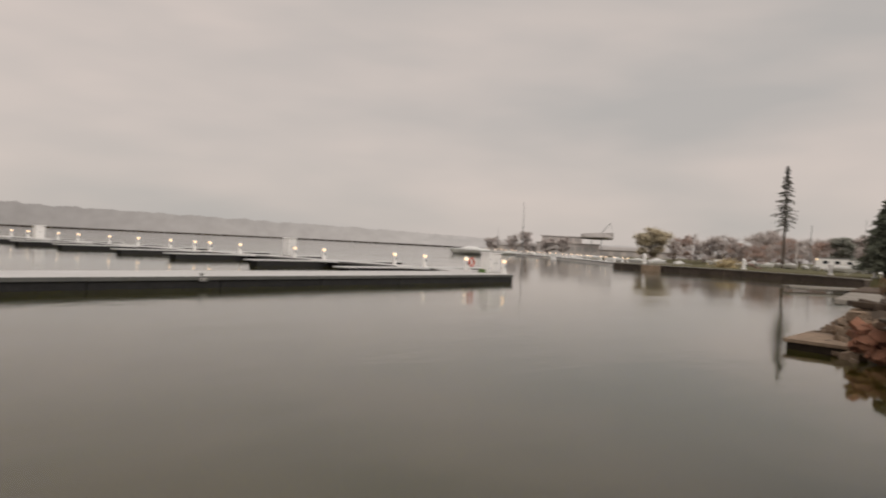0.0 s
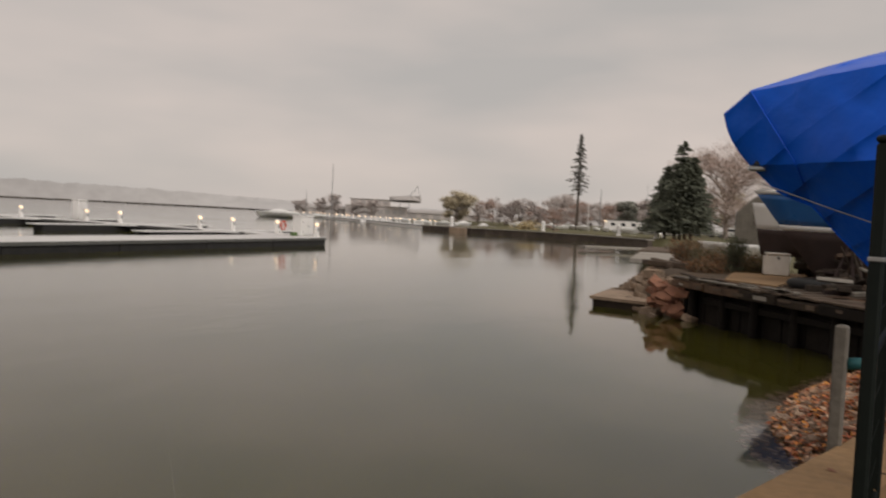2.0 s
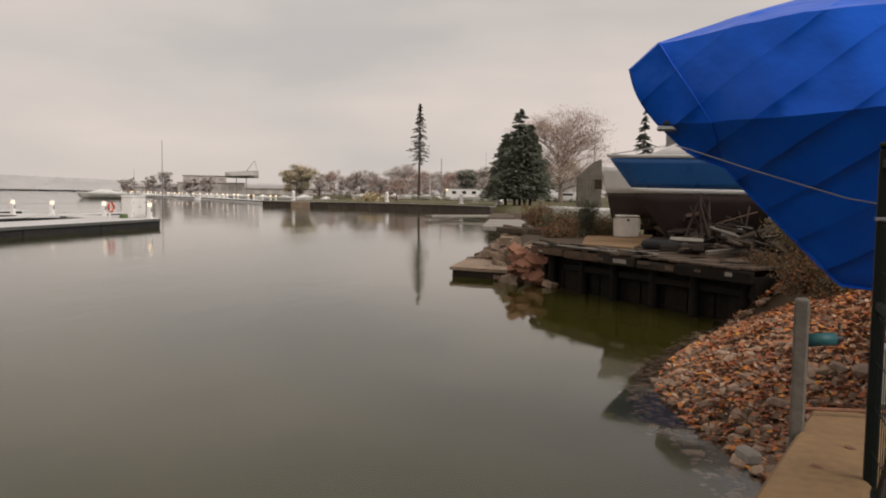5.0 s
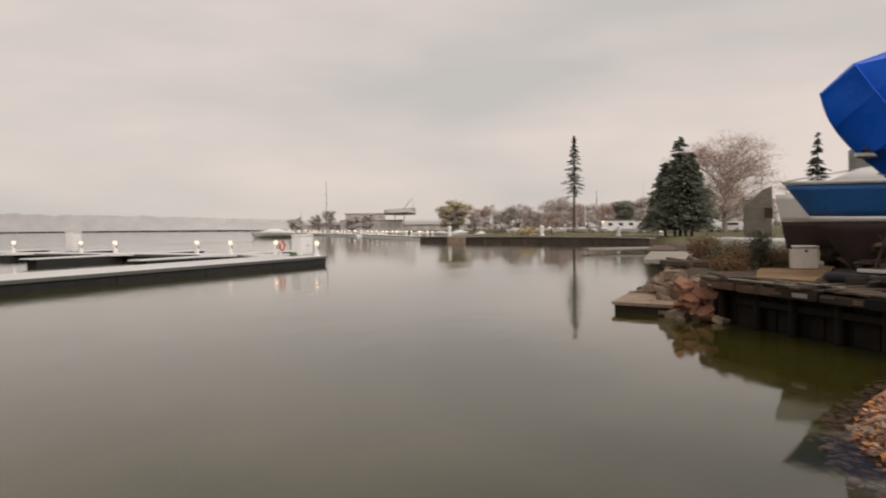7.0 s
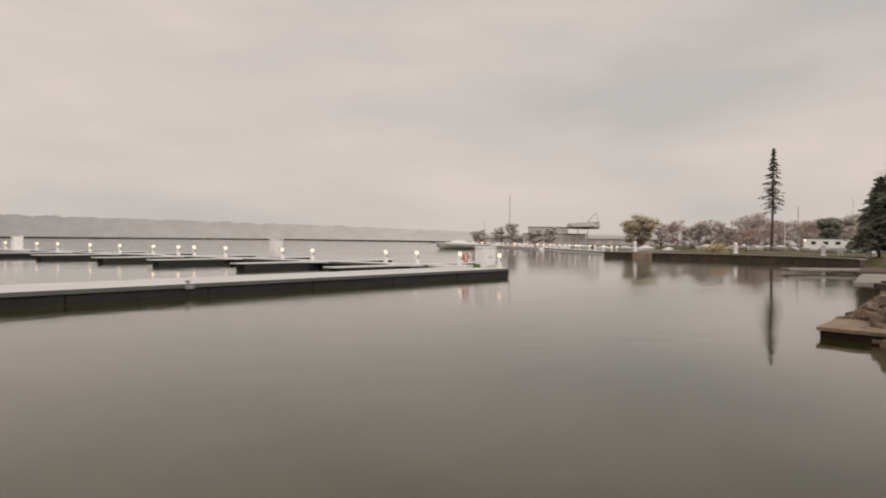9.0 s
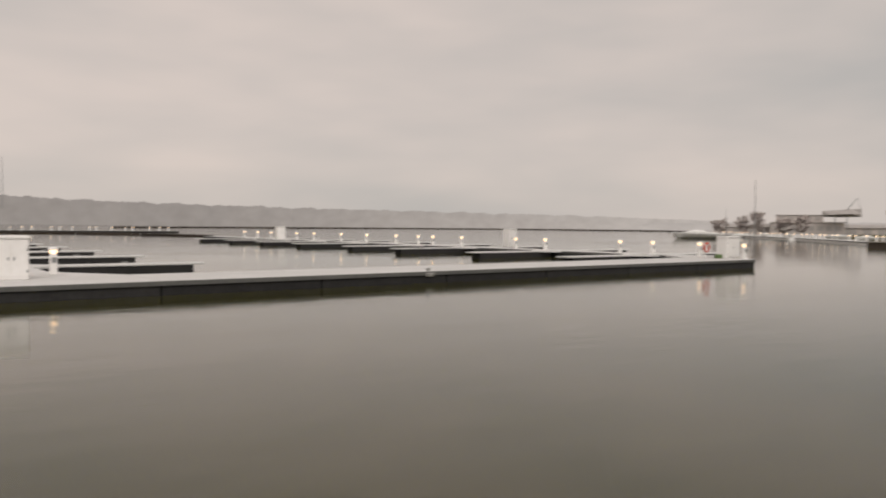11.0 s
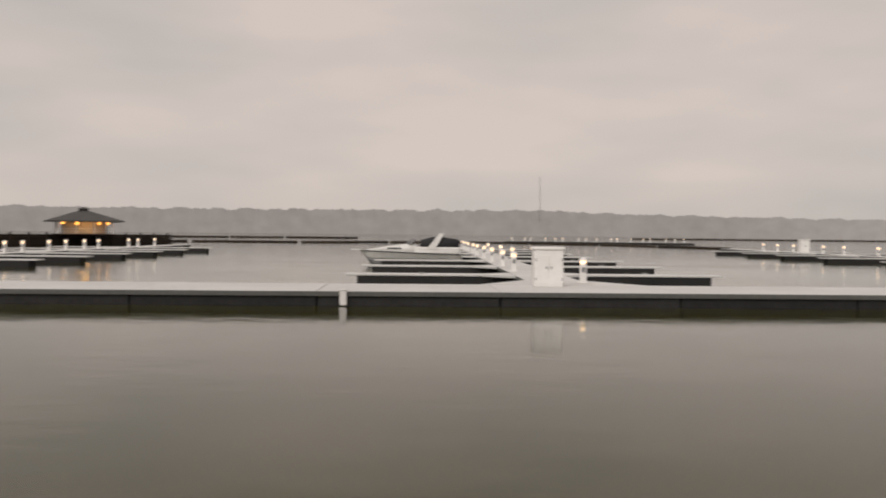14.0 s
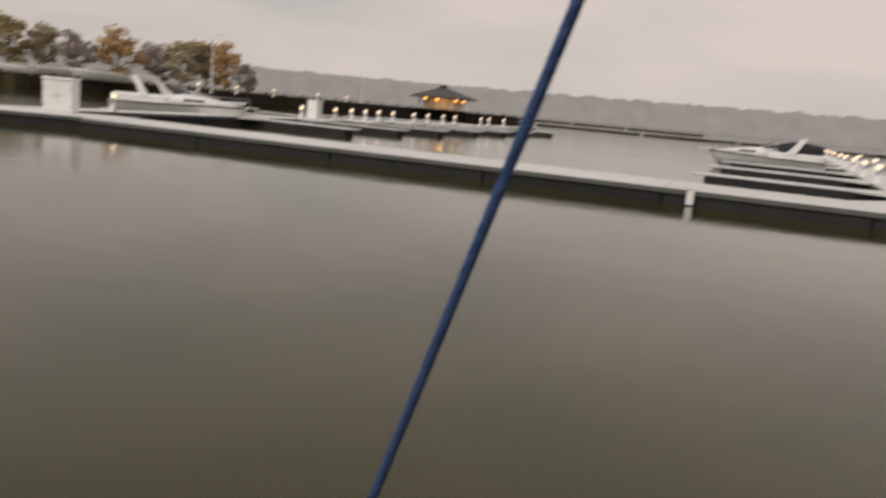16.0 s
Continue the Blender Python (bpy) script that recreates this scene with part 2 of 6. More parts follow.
M_SOIL = mat("wet_soil", (0.11, 0.075, 0.045), (0.05, 0.035, 0.022), rough=0.95, grain=6, big=0.7, bump=0.6)
M_LAWN = mat("ground_cover", (0.13, 0.125, 0.045), (0.085, 0.07, 0.035), rough=0.95, grain=2.5, big=0.12, bump=0.5)
M_YARD = mat("gravel_yard", (0.2, 0.18, 0.155), (0.11, 0.095, 0.08), rough=0.95, grain=9, big=0.5, bump=0.6)
M_LEAVES = island_mat("fallen_leaves", [(0.4, 0.13, 0.05), (0.6, 0.21, 0.045), (0.24, 0.1, 0.055), (0.48, 0.26, 0.14), (0.38, 0.2, 0.11), (0.46, 0.2, 0.1), (0.18, 0.085, 0.05), (0.6, 0.41, 0.27), (0.34, 0.22, 0.13), (0.42, 0.12, 0.05), (0.66, 0.28, 0.05), (0.24, 0.13, 0.08)])
M_BARK = mat("bark", (0.11, 0.085, 0.065), (0.06, 0.045, 0.035), rough=0.95, grain=8, big=1, bump=0.6)
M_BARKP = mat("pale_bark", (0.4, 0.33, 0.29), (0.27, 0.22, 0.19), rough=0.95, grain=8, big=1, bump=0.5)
M_FIR = island_mat("fir_needles", [(0.08, 0.088, 0.06), (0.09, 0.098, 0.066), (0.07, 0.077, 0.055), (0.1, 0.106, 0.07)])
M_FIRGREY = island_mat("thin_needles", [(0.1, 0.094, 0.074), (0.12, 0.112, 0.086), (0.08, 0.078, 0.064)])
M_FIRMID = island_mat("mid_needles", [(0.035, 0.045, 0.03), (0.05, 0.06, 0.038), (0.03, 0.038, 0.026)])
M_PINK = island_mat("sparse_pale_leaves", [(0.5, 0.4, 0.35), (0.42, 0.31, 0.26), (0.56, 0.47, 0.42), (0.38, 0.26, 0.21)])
# Yellow is paled: distance haze is put into the leaf colour.
M_YELLOW = island_mat("hazed_yellow_leaves", [(0.5, 0.43, 0.29), (0.46, 0.39, 0.27), (0.53, 0.45, 0.31), (0.42, 0.36, 0.26)])
M_ORANGE = island_mat("orange_leaves", [(0.56, 0.37, 0.18), (0.5, 0.32, 0.15), (0.6, 0.41, 0.21)])
M_OLIVE = island_mat("olive_leaves", [(0.42, 0.34, 0.19), (0.46, 0.37, 0.2), (0.36, 0.3, 0.18), (0.5, 0.38, 0.2)])
M_OLIVED = island_mat("olive_brush", [(0.09, 0.08, 0.03), (0.12, 0.085, 0.035), (0.06, 0.055, 0.027), (0.15, 0.08, 0.03)])
# Twigs and red-brown crowns stand far off; haze is lightened into their colours.
M_TWIGS = island_mat("hazed_bare_twigs", [(0.46, 0.4, 0.37), (0.52, 0.46, 0.425), (0.4, 0.345, 0.32)])
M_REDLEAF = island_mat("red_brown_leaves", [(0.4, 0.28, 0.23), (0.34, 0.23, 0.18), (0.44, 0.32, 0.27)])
M_BRUSH = island_mat("brown_brush", [(0.16, 0.09, 0.04), (0.27, 0.1, 0.03), (0.08, 0.055, 0.032), (0.1, 0.09, 0.045), (0.19, 0.1, 0.04), (0.13, 0.06, 0.028), (0.07, 0.06, 0.035)])
M_GREENB = island_mat("dark_green_shrub", [(0.05, 0.06, 0.03), (0.07, 0.075, 0.036), (0.09, 0.085, 0.045)])
# Grey-green lightened likewise, with the haze in its base colour.
M_GREENT = island_mat("hazed_green_leaves", [(0.24, 0.24, 0.2), (0.28, 0.275, 0.23), (0.2, 0.205, 0.17)])
M_BLUEHULL = mat("blue_hull_paint", (0.026, 0.13, 0.37), (0.02, 0.1, 0.3), rough=0.3, grain=2, big=0.6, bump=0.03)
M_ANTIF = mat("dark_antifouling", (0.048, 0.028, 0.024), (0.026, 0.017, 0.015), rough=0.8, grain=5, big=0.8, bump=0.2)
M_CANVAS = mat("black_canvas", (0.035, 0.035, 0.038), (0.022, 0.022, 0.024), rough=0.85, grain=20, big=2, bump=0.2)
M_GREYC = mat("grey_canvas", (0.34, 0.33, 0.31), (0.25, 0.24, 0.23), rough=0.8, grain=6, big=0.8, bump=0.2)
M_GLASS = mat("dark_glass", (0.03, 0.035, 0.04), rough=0.1, bump=0, spec=0.8)
M_SHINGLE = mat("grey_shingle_roof", (0.1, 0.095, 0.09), (0.06, 0.058, 0.055), rough=0.9, grain=4, big=0.5, bump=0.4)
M_WARMWALL = mat("cream_siding", (0.66, 0.6, 0.52), (0.56, 0.5, 0.43), rough=0.7, grain=5, big=0.5)
M_ROPE = mat("blue_rope", (0.032, 0.07, 0.18), (0.021, 0.048, 0.13), rough=0.7, grain=60, big=6, bump=0.5)
M_TEAL = mat("teal_plastic", (0.02, 0.11, 0.12), (0.014, 0.08, 0.085), rough=0.5)
M_REDPAINT = mat("red_painted_steel", (0.36, 0.06, 0.03), (0.22, 0.04, 0.025), rough=0.5, grain=9, big=2)
M_GREENTUB = mat("green_hose", (0.12, 0.2, 0.06), rough=0.6)
# Ridge colours hold the mist itself, glowing and paling with bearing.
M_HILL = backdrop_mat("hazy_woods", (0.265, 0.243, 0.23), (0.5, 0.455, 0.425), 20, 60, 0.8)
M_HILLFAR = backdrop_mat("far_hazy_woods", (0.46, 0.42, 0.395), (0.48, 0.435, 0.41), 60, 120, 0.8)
# Far buildings: panels and roofs carry distance haze as paler base colours.
M_BUILD = mat("hazed_panels", (0.55, 0.5, 0.47), (0.45, 0.41, 0.38), rough=0.8, grain=2, big=0.3)
M_ROOF = mat("hazed_roof", (0.42, 0.39, 0.37), (0.34, 0.315, 0.3), rough=0.8, grain=2, big=0.3)
M_SIGN = mat("sign_face", (0.75, 0.75, 0.72), (0.65, 0.65, 0.62), rough=0.4)
M_TYRE = mat("tyre_rubber", (0.02, 0.02, 0.02), rough=0.8, grain=12)
M_BEAM = mat("stained_brown_beam", (0.15, 0.088, 0.053), (0.06, 0.038, 0.026), rough=0.85, grain=5, big=0.9, bump=0.5, vary=0.2)
# Near-black wood: the shade under the dock is put into its colour.
M_SHADEWOOD = mat("shade_black_wood", (0.02, 0.016, 0.013), (0.009, 0.0075, 0.006), spec=0.15, rough=0.8, grain=6, big=0.8, bump=0.5, vary=0.2)
M_QUAY = mat("worn_quay_timber", (0.13, 0.1, 0.08), (0.05, 0.04, 0.032), rough=0.9, grain=4, big=0.4, bump=0.5, vary=0.15)
M_PATH = mat("dark_path_concrete", (0.085, 0.072, 0.058), (0.048, 0.04, 0.032), rough=0.95, grain=10, big=1.2, bump=0.5)
M_BRICK = mat("red_brick", (0.3, 0.14, 0.085), (0.16, 0.08, 0.052), rough=0.9, grain=8, big=1.5, bump=0.4, vary=0.3)
M_BEIGE = mat("beige_plastic", (0.72, 0.67, 0.6), (0.6, 0.55, 0.48), rough=0.6, grain=5, big=1)
M_YEL = mat("yellow_paint", (0.6, 0.42, 0.04), rough=0.6)


# ---- mesh helpers
class Shape:
    """Vertices and faces of one mesh."""

    def __init__(self):
        self.v, self.f, self.m = [], [], Matrix()

    def box(self, c, s, rz=0.0, taper=1.0, chamfer=0.0):
        x, y, z = (a / 2 for a in s)
        co, si = math.cos(rz), math.sin(rz)
        base = len(self.v)
        if chamfer:
            k = chamfer
            rings = [(-z, k, 1), (-z + k, 0, 1), (z - k, 0, taper), (z, k, taper)]
            for h, ins, tp in rings:
                for px, py in ((-x + k, -y), (x - k, -y), (x, -y + k), (x, y - k), (x - k, y), (-x + k, y), (-x, y - k), (-x, -y + k)):
                    qx, qy = (px - math.copysign(min(ins, abs(px)), px)) * tp, (py - math.copysign(min(ins, abs(py)), py)) * tp
                    self.v.append((c[0] + qx * co - qy * si, c[1] + qx * si + qy * co, c[2] + h))
            for r in range(3):
                for i in range(8):
                    a, b2 = base + r * 8 + i, base + r * 8 + (i + 1) % 8
                    self.f.append((a, b2, b2 + 8, a + 8))
            self.f.append(tuple(base + i for i in reversed(range(8))))
            self.f.append(tuple(base + 24 + i for i in range(8)))
            return self
        for h, tp in ((-z, 1), (z, taper)):
            for px, py in ((-x, -y), (x, -y), (x, y), (-x, y)):
                px, py = px * tp, py * tp
                self.v.append((c[0] + px * co - py * si, c[1] + px * si + py * co, c[2] + h))
        for q in ((3, 2, 1, 0), (4, 5, 6, 7), (0, 1, 5, 4), (1, 2, 6, 5), (2, 3, 7, 6), (3, 0, 4, 7)):
            self.f.append(tuple(base + i for i in q))
        return self

    def tube(self, p0, p1, r0, r1=None, n=8, caps=True):
        p0, p1 = Vector(p0), Vector(p1)
        r1 = r0 if r1 is None else r1
        d = (p1 - p0).normalized()
        u = d.orthogonal().normalized()
        w = d.cross(u)
        base = len(self.v)
        for p, r in ((p0, r0), (p1, r1)):
            for i in range(n):
                a = 2 * math.pi * i / n
                self.v.append(tuple(p + u * (r * math.cos(a)) + w * (r * math.sin(a))))
        for i in range(n):
            j = (i + 1) % n
            self.f.append((base + i, base + j, base + n + j, base + n + i))
        if caps:
            self.f.append(tuple(base + i for i in reversed(range(n))))
            self.f.append(tuple(base + n + i for i in range(n)))
        return self

    def path(self, pts, r, n=8):
        for a, b in zip(pts, pts[1:]):
            self.tube(a, b, r, r, n)
        return self

    def lathe(self, c, prof, n=12):
        base = len(self.v)
        for r, z in prof:
            for i in range(n):
                a = 2 * math.pi * i / n
                self.v.append((c[0] + r * math.cos(a), c[1] + r * math.sin(a), c[2] + z))
        for k in range(len(prof) - 1):
            for i in range(n):
                j = (i + 1) % n
                self.f.append((base + k * n + i, base + k * n + j, base + (k + 1) * n + j, base + (k + 1) * n + i))
        self.f.append(tuple(base + i for i in reversed(range(n))))
        self.f.append(tuple(base + (len(prof) - 1) * n + i for i in range(n)))
        return self

    def loft(self, rings, closed=True, caps=True):
        n, base = len(rings[0]), len(self.v)
        for r in rings:
            self.v.extend(tuple(p) for p in r)
        for k in range(len(rings) - 1):
            for i in range(n if closed else n - 1):
                j = (i + 1) % n
                self.f.append((base + k * n + i, base + k * n + j, base + (k + 1) * n + j, base + (k + 1) * n + i))
        if caps and closed:
            self.f.append(tuple(base + i for i in reversed(range(n))))
            self.f.append(tuple(base + (len(rings) - 1) * n + i for i in range(n)))
        return self

    def prism(self, pts, z0, z1):
        base, n = len(self.v), len(pts)
        for z in (z0, z1):
            self.v.extend((p[0], p[1], z) for p in pts)
        self.f.append(tuple(base + i for i in reversed(range(n))))
        self.f.append(tuple(base + n + i for i in range(n)))
        for i in range(n):
            j = (i + 1) % n
            self.f.append((base + i, base + j, base + n + j, base + n + i))
        return self

    def ring(self, c, R, r, axis="y", n=20, k=8):
        base = len(self.v)
        for i in range(n):
            a = 2 * math.pi * i / n
            for j in range(k):
                b = 2 * math.pi * j / k
                q, h = R + r * math.cos(b), r * math.sin(b)
                p = (q * math.cos(a), h, q * math.sin(a)) if axis == "y" else (q * math.cos(a), q * math.sin(a), h)
                self.v.append((c[0] + p[0], c[1] + p[1], c[2] + p[2]))
        for i in range(n):
            for j in range(k):
                i2, j2 = (i + 1) % n, (j + 1) % k
                self.f.append((base + i * k + j, base + i2 * k + j, base + i2 * k + j2, base + i * k + j2))
        return self

    def mesh(self, name, smooth=False):
        me = bpy.data.meshes.new(name)
        me.from_pydata([tuple(p) for p in self.v], [], self.f)
        bm = bmesh.new()
        bm.from_mesh(me)
        bmesh.ops.recalc_face_normals(bm, faces=bm.faces)
        bm.to_mesh(me)
        bm.free()
        if smooth:
            me.shade_smooth()
        return me


def part(name, shape, material, parent=None, label="", smooth=False):
    """One mesh object, under its thing where there is one."""
    me = shape if isinstance(shape, bpy.types.Mesh) else shape.mesh(name, smooth)
    if not me.materials:
        me.materials.append(material)
    ob = new(name, me)
    if parent:
        ob.parent = parent
    if label:
        ob["label"] = label
    return ob


def thing(name, label, category, m=None, group="", kind=""):
    ob = new(name)
    ob.empty_display_size = 0.2
    if m:
        ob.matrix_world = m
    return tagged(ob, label, category, group, kind)


def solo(name, shape, material, label, category, group="", kind="", smooth=False):
    return tagged(part(name, shape, material, None, "", smooth), label, category, group, kind)

# ---- water and far shore
W = Shape()
W.v = [(-4500, -4500, 0), (4500, -4500, 0), (4500, 4500, 0), (-4500, 4500, 0)]
W.f = [(0, 1, 2, 3)]
solo("water", W, M_WATER, "calm murky grey-green lake water with faint ripples", "water", kind="structure")
K = Shape()
K.v = [(x, y, -0.2) for x, y, z in W.v]
K.f = W.f
solo("water_depth", K, M_MURK, "murky olive depth of the silty lake", "water", kind="structure")


def hill_band(name, b0, b1, dist, elev, material, label, rough=1.0, seed=0.0):
    """A wooded ridge along the far shore, with an uneven line of tree tops."""
    s = Shape()
    n = int((b1 - b0) / 0.035)
    for i in range(n + 1):
        b = b0 + (b1 - b0) * i / n
        e = float(np.interp(b, [p[0] for p in elev], [p[1] for p in elev]))
        h = dist * math.tan(radians(e)) + 2.5
        h *= 1 + rough * (0.09 * noise.noise((b * 0.9, seed, 0)) + 0.05 * noise.noise((b * 2.3, seed, 4)) + 0.035 * noise.noise((b * 7, seed, 9)) + 0.05 * noise.noise((b * 17, seed, 2)) + 0.03 * noise.noise((b * 31, seed, 6)))
        a = radians(b)
        for d, z in ((dist - 25, -1), (dist - 12, h * 0.45), (dist, h), (dist + 60, h * 0.9)):
            s.v.append((d * math.sin(a), d * math.cos(a), z))
    for i in range(n):
        for k in range(3):
            q = i * 4 + k
            s.f.append((q, q + 4, q + 5, q + 1))
    return solo(name, s, material, label, "wooded hills", kind="structure", smooth=True)


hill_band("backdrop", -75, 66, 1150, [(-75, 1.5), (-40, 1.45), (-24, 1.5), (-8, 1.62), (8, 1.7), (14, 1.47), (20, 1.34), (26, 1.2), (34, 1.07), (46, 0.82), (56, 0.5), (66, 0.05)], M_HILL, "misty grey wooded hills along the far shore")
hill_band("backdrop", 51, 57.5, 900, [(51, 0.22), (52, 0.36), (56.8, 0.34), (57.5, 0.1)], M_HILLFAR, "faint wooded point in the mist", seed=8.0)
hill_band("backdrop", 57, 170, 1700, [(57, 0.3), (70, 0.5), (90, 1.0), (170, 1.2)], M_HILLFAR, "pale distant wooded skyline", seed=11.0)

# radio mast on the ridge
rt = thing("radio_tower", "thin steel lattice radio mast on the far ridge", "tower", pose(155, 1110, 20))
ts = Shape()
for k in range(3):
    a = k * 2.094
    ts.tube((1.2 * math.cos(a), 1.2 * math.sin(a), 0), (0.25 * math.cos(a), 0.25 * math.sin(a), 64), 0.2, 0.12, 4)
part("mast", ts, M_RUB, rt)
ts = Shape()
for k in range(16):
    z = 4 * k
    w = 1.2 - 0.95 * z / 64
    ts.tube((w, 0, z), (-w * 0.5, w * 0.87, z + 4), 0.1, n=4).tube((-w * 0.5, w * 0.87, z), (-w * 0.5, -w * 0.87, z + 4), 0.1, n=4)
part("bracing", ts, M_RUB, rt)

# ---- floating docks
DECK_Z = 0.52


def float_run(name, p0, p1, width, label, seg=6.1, deck=DECK_Z, overhang=0.05, fascia=0.48, side=None):
    """A floating dock of pale deck sections over dark fascia, from p0 to p1 along its middle line."""
    side = side or M_FASCIA
    p0, p1 = Vector((*p0, 0)), Vector((*p1, 0))
    L = (p1 - p0).length
    ang = math.atan2(p1.y - p0.y, p1.x - p0.x)
    root = thing(name, label, "floating dock", pose(p0.x, p0.y, 0, 0, 0, math.degrees(ang)), group="floating docks")
    n = max(1, round(L / seg))
    step = L / n
    deck_me = Shape().box((0, 0, 0), (step - 0.03, width, 0.1), chamfer=0.015).mesh("deck")
    deck_me.materials.append(M_DECK)
    body_me = Shape().box((0, 0, 0), (step - 0.05, width - 2 * overhang, fascia), chamfer=0.02).mesh("fascia")
    body_me.materials.append(side)
    for i in range(n):
        o = part("deck", deck_me, M_DECK, root)
        o.location = (step * (i + 0.5), 0, deck - 0.05)
        o = part("fascia", body_me, side, root)
        o.location = (step * (i + 0.5), 0, deck - 0.104 - fascia / 2 + 0.002)
    for s in (-1, 1):
        part("rub_rail", Shape().box((L / 2, s * (width / 2 + 0.012), deck - 0.1), (L - 0.06, 0.05, 0.17), chamfer=0.012), M_RAIL, root)
    return root


def finger(x0, y, direction, length=8.3, width=1.15):
    """A finger dock that sticks out from a pier, with a triangular bracket at its root."""
    root = thing("finger_dock", "narrow pale floating finger dock with dark sides beside the pier", "finger dock", pose(x0, y, 0, 0, 0, 0 if direction > 0 else 180), group="finger docks")
    part("deck", Shape().box((length / 2, 0, DECK_Z - 0.07), (length, width, 0.1), chamfer=0.02), M_DECK, root)
    part("fascia", Shape().box((length / 2 - 0.28, 0, 0.15), (length - 0.55, width - 0.12, 0.5), chamfer=0.03), M_FASCIA, root)
    for s in (-1, 1):
        part("bracket", Shape().prism([(0.0, s * (width / 2)), (1.5, s * (width / 2)), (0.0, s * (width / 2 + 1.1))][:: s], DECK_Z - 0.12, DECK_Z - 0.02), M_DECK, root)
    part("cleat", Shape().box((length * 0.55, 0.4, DECK_Z + 0.03), (0.3, 0.06, 0.05), chamfer=0.012).box((length * 0.55, 0.4, DECK_Z), (0.1, 0.08, 0.06)), M_GALV, root)
    return root


main_dock = float_run("main_dock", (-29.5, 29.3), (46.15, 30.97), 4.0, "long pale floating main dock with dark fascia")
float_run("side_dock", (-46.5, 22.6), (-29.6, 30.2), 3.6, "pale floating dock running on at an angle")
float_run("pier", (5.0, 32.1), (5.0, 116), 2.4, "pale floating pier with finger docks on both sides")
float_run("pier", (47.8, 33.06), (47.8, 128), 2.4, "pale floating pier with finger docks on both sides")
float_run("pier", (-36.0, 42), (-36.0, 116), 2.4, "pale floating pier with finger docks on both sides")
float_run("link_dock", (-36.0, 28.9), (-36.0, 41.9), 2.4, "short pale floating dock between two piers")
for y in (40.4, 50.6, 60.8, 72.0, 82.5, 93, 104):
    finger(3.8, y, -1)
    finger(6.2, y + 0.8, 1)
for y in (38.4, 48.2, 59.0, 67.5, 78.5, 88, 97.5, 108):
    finger(46.6, y, -1)
    finger(49.0, y + 0.6, 1)
for y in (47.0, 54.6, 62.4, 70.6, 78.7, 87, 97):
    finger(-34.8, y, 1)
    finger(-37.2, y, -1)
# brackets of the pier's root on the main dock
for x, y in ((5.0, 32.14), (47.8, 33.08)):
    for s in (-1, 1):
        t = Shape().prism([(x + s * 1.22, y), (x + s * 3.4, y), (x + s * 1.22, y + 3.2)][:: s], DECK_Z - 0.12, DECK_Z - 0.004)
        solo("corner_plate", t, M_DECK, "pale triangular corner plate between dock and pier", "dock plate", group="corner plates")
# white fender and joint bracket on the main dock's front
fd = thing("fender", "white upright fender on the dock front", "fender", pose(-3.32, 27.8, 0))
part("pad", Shape().box((0, 0, 0.3), (0.24, 0.14, 0.56), chamfer=0.03), M_WHITE, fd)
part("strap", Shape().box((0, 0.06, 0.545), (0.26, 0.3, 0.03), chamfer=0.01), M_GALV, fd)
jb = thing("mooring_bracket", "pale grey metal mooring bracket at a dock joint", "bracket", pose(19.97, 28.33, 0))
part("plate", Shape().box((0, 0, 0.36), (0.42, 0.1, 0.16), chamfer=0.02), M_GREYC, jb)
part("bollard", Shape().lathe((0, 0.16, 0.5), [(0.07, 0), (0.07, 0.08), (0.12, 0.09), (0.12, 0.13), (0.05, 0.15)]), M_GALV, jb, "galvanised bollard")
part("bolt", Shape().tube((-0.12, -0.07, 0.36), (-0.12, -0.04, 0.36), 0.03, n=8), M_DARK, jb)
part("bolt", Shape().tube((0.12, -0.07, 0.36), (0.12, -0.04, 0.36), 0.03, n=8), M_DARK, jb)


def pedestal(x, y, h=1.0, lit=True):
    """A dock power post with a lit lamp head."""
    root = thing("power_pedestal", "white dock power post with a lit warm lamp on top", "power pedestal", pose(x, y, DECK_Z), group="power pedestals")
    part("base", Shape().box((0, 0, 0.03), (0.36, 0.36, 0.06), chamfer=0.015), M_WHITE, root)
    part("body", Shape().box((0, 0, h * 0.42), (0.27, 0.27, h * 0.76), taper=0.9, chamfer=0.03), M_WHITE, root)
    part("socket_panel", Shape().box((0, -0.14, h * 0.55), (0.16, 0.03, 0.22), chamfer=0.006), M_RUB, root, "grey socket panel")
    part("lamp", Shape().lathe((0, 0, h * 0.8), [(0.1, 0), (0.13, 0.02), (0.13, 0.12), (0.1, 0.13)], 10), M_GLOW, root, "glowing warm lamp ring")
    part("cap", Shape().lathe((0, 0, h * 0.8 + 0.13), [(0.19, 0), (0.2, 0.03), (0.12, 0.1), (0.03, 0.13)], 12), M_WHITE, root)
    return root


ped = pedestal(6.0, 33.6)
spots = [(4.15, 43.2), (4.15, 49.6), (4.15, 57.9), (5.85, 60.0), (4.15, 66), (5.85, 69.6), (4.15, 75), (4.15, 82), (5.85, 84), (4.15, 92), (4.15, 100), (4.15, 107.4)]
spots += [(47.0, y) for y in (33.7, 37.7, 40.8, 48.9, 52.6, 60.3, 65, 67.5, 71.7, 77.7, 83.5, 90.4, 95.2, 103, 107.6, 112.2)] + [(45.6, 29.4)]
spots += [(-35.1, y) for y in (53.6, 58.6, 61.3, 63.8, 66.3, 69.2, 73.9, 77.3, 81.4, 84.8, 93.2, 96.1, 101.9)] + [(-34.9, 34.6)]
for x, y in spots:
    copy_thing(ped, pose(x, y, DECK_Z))


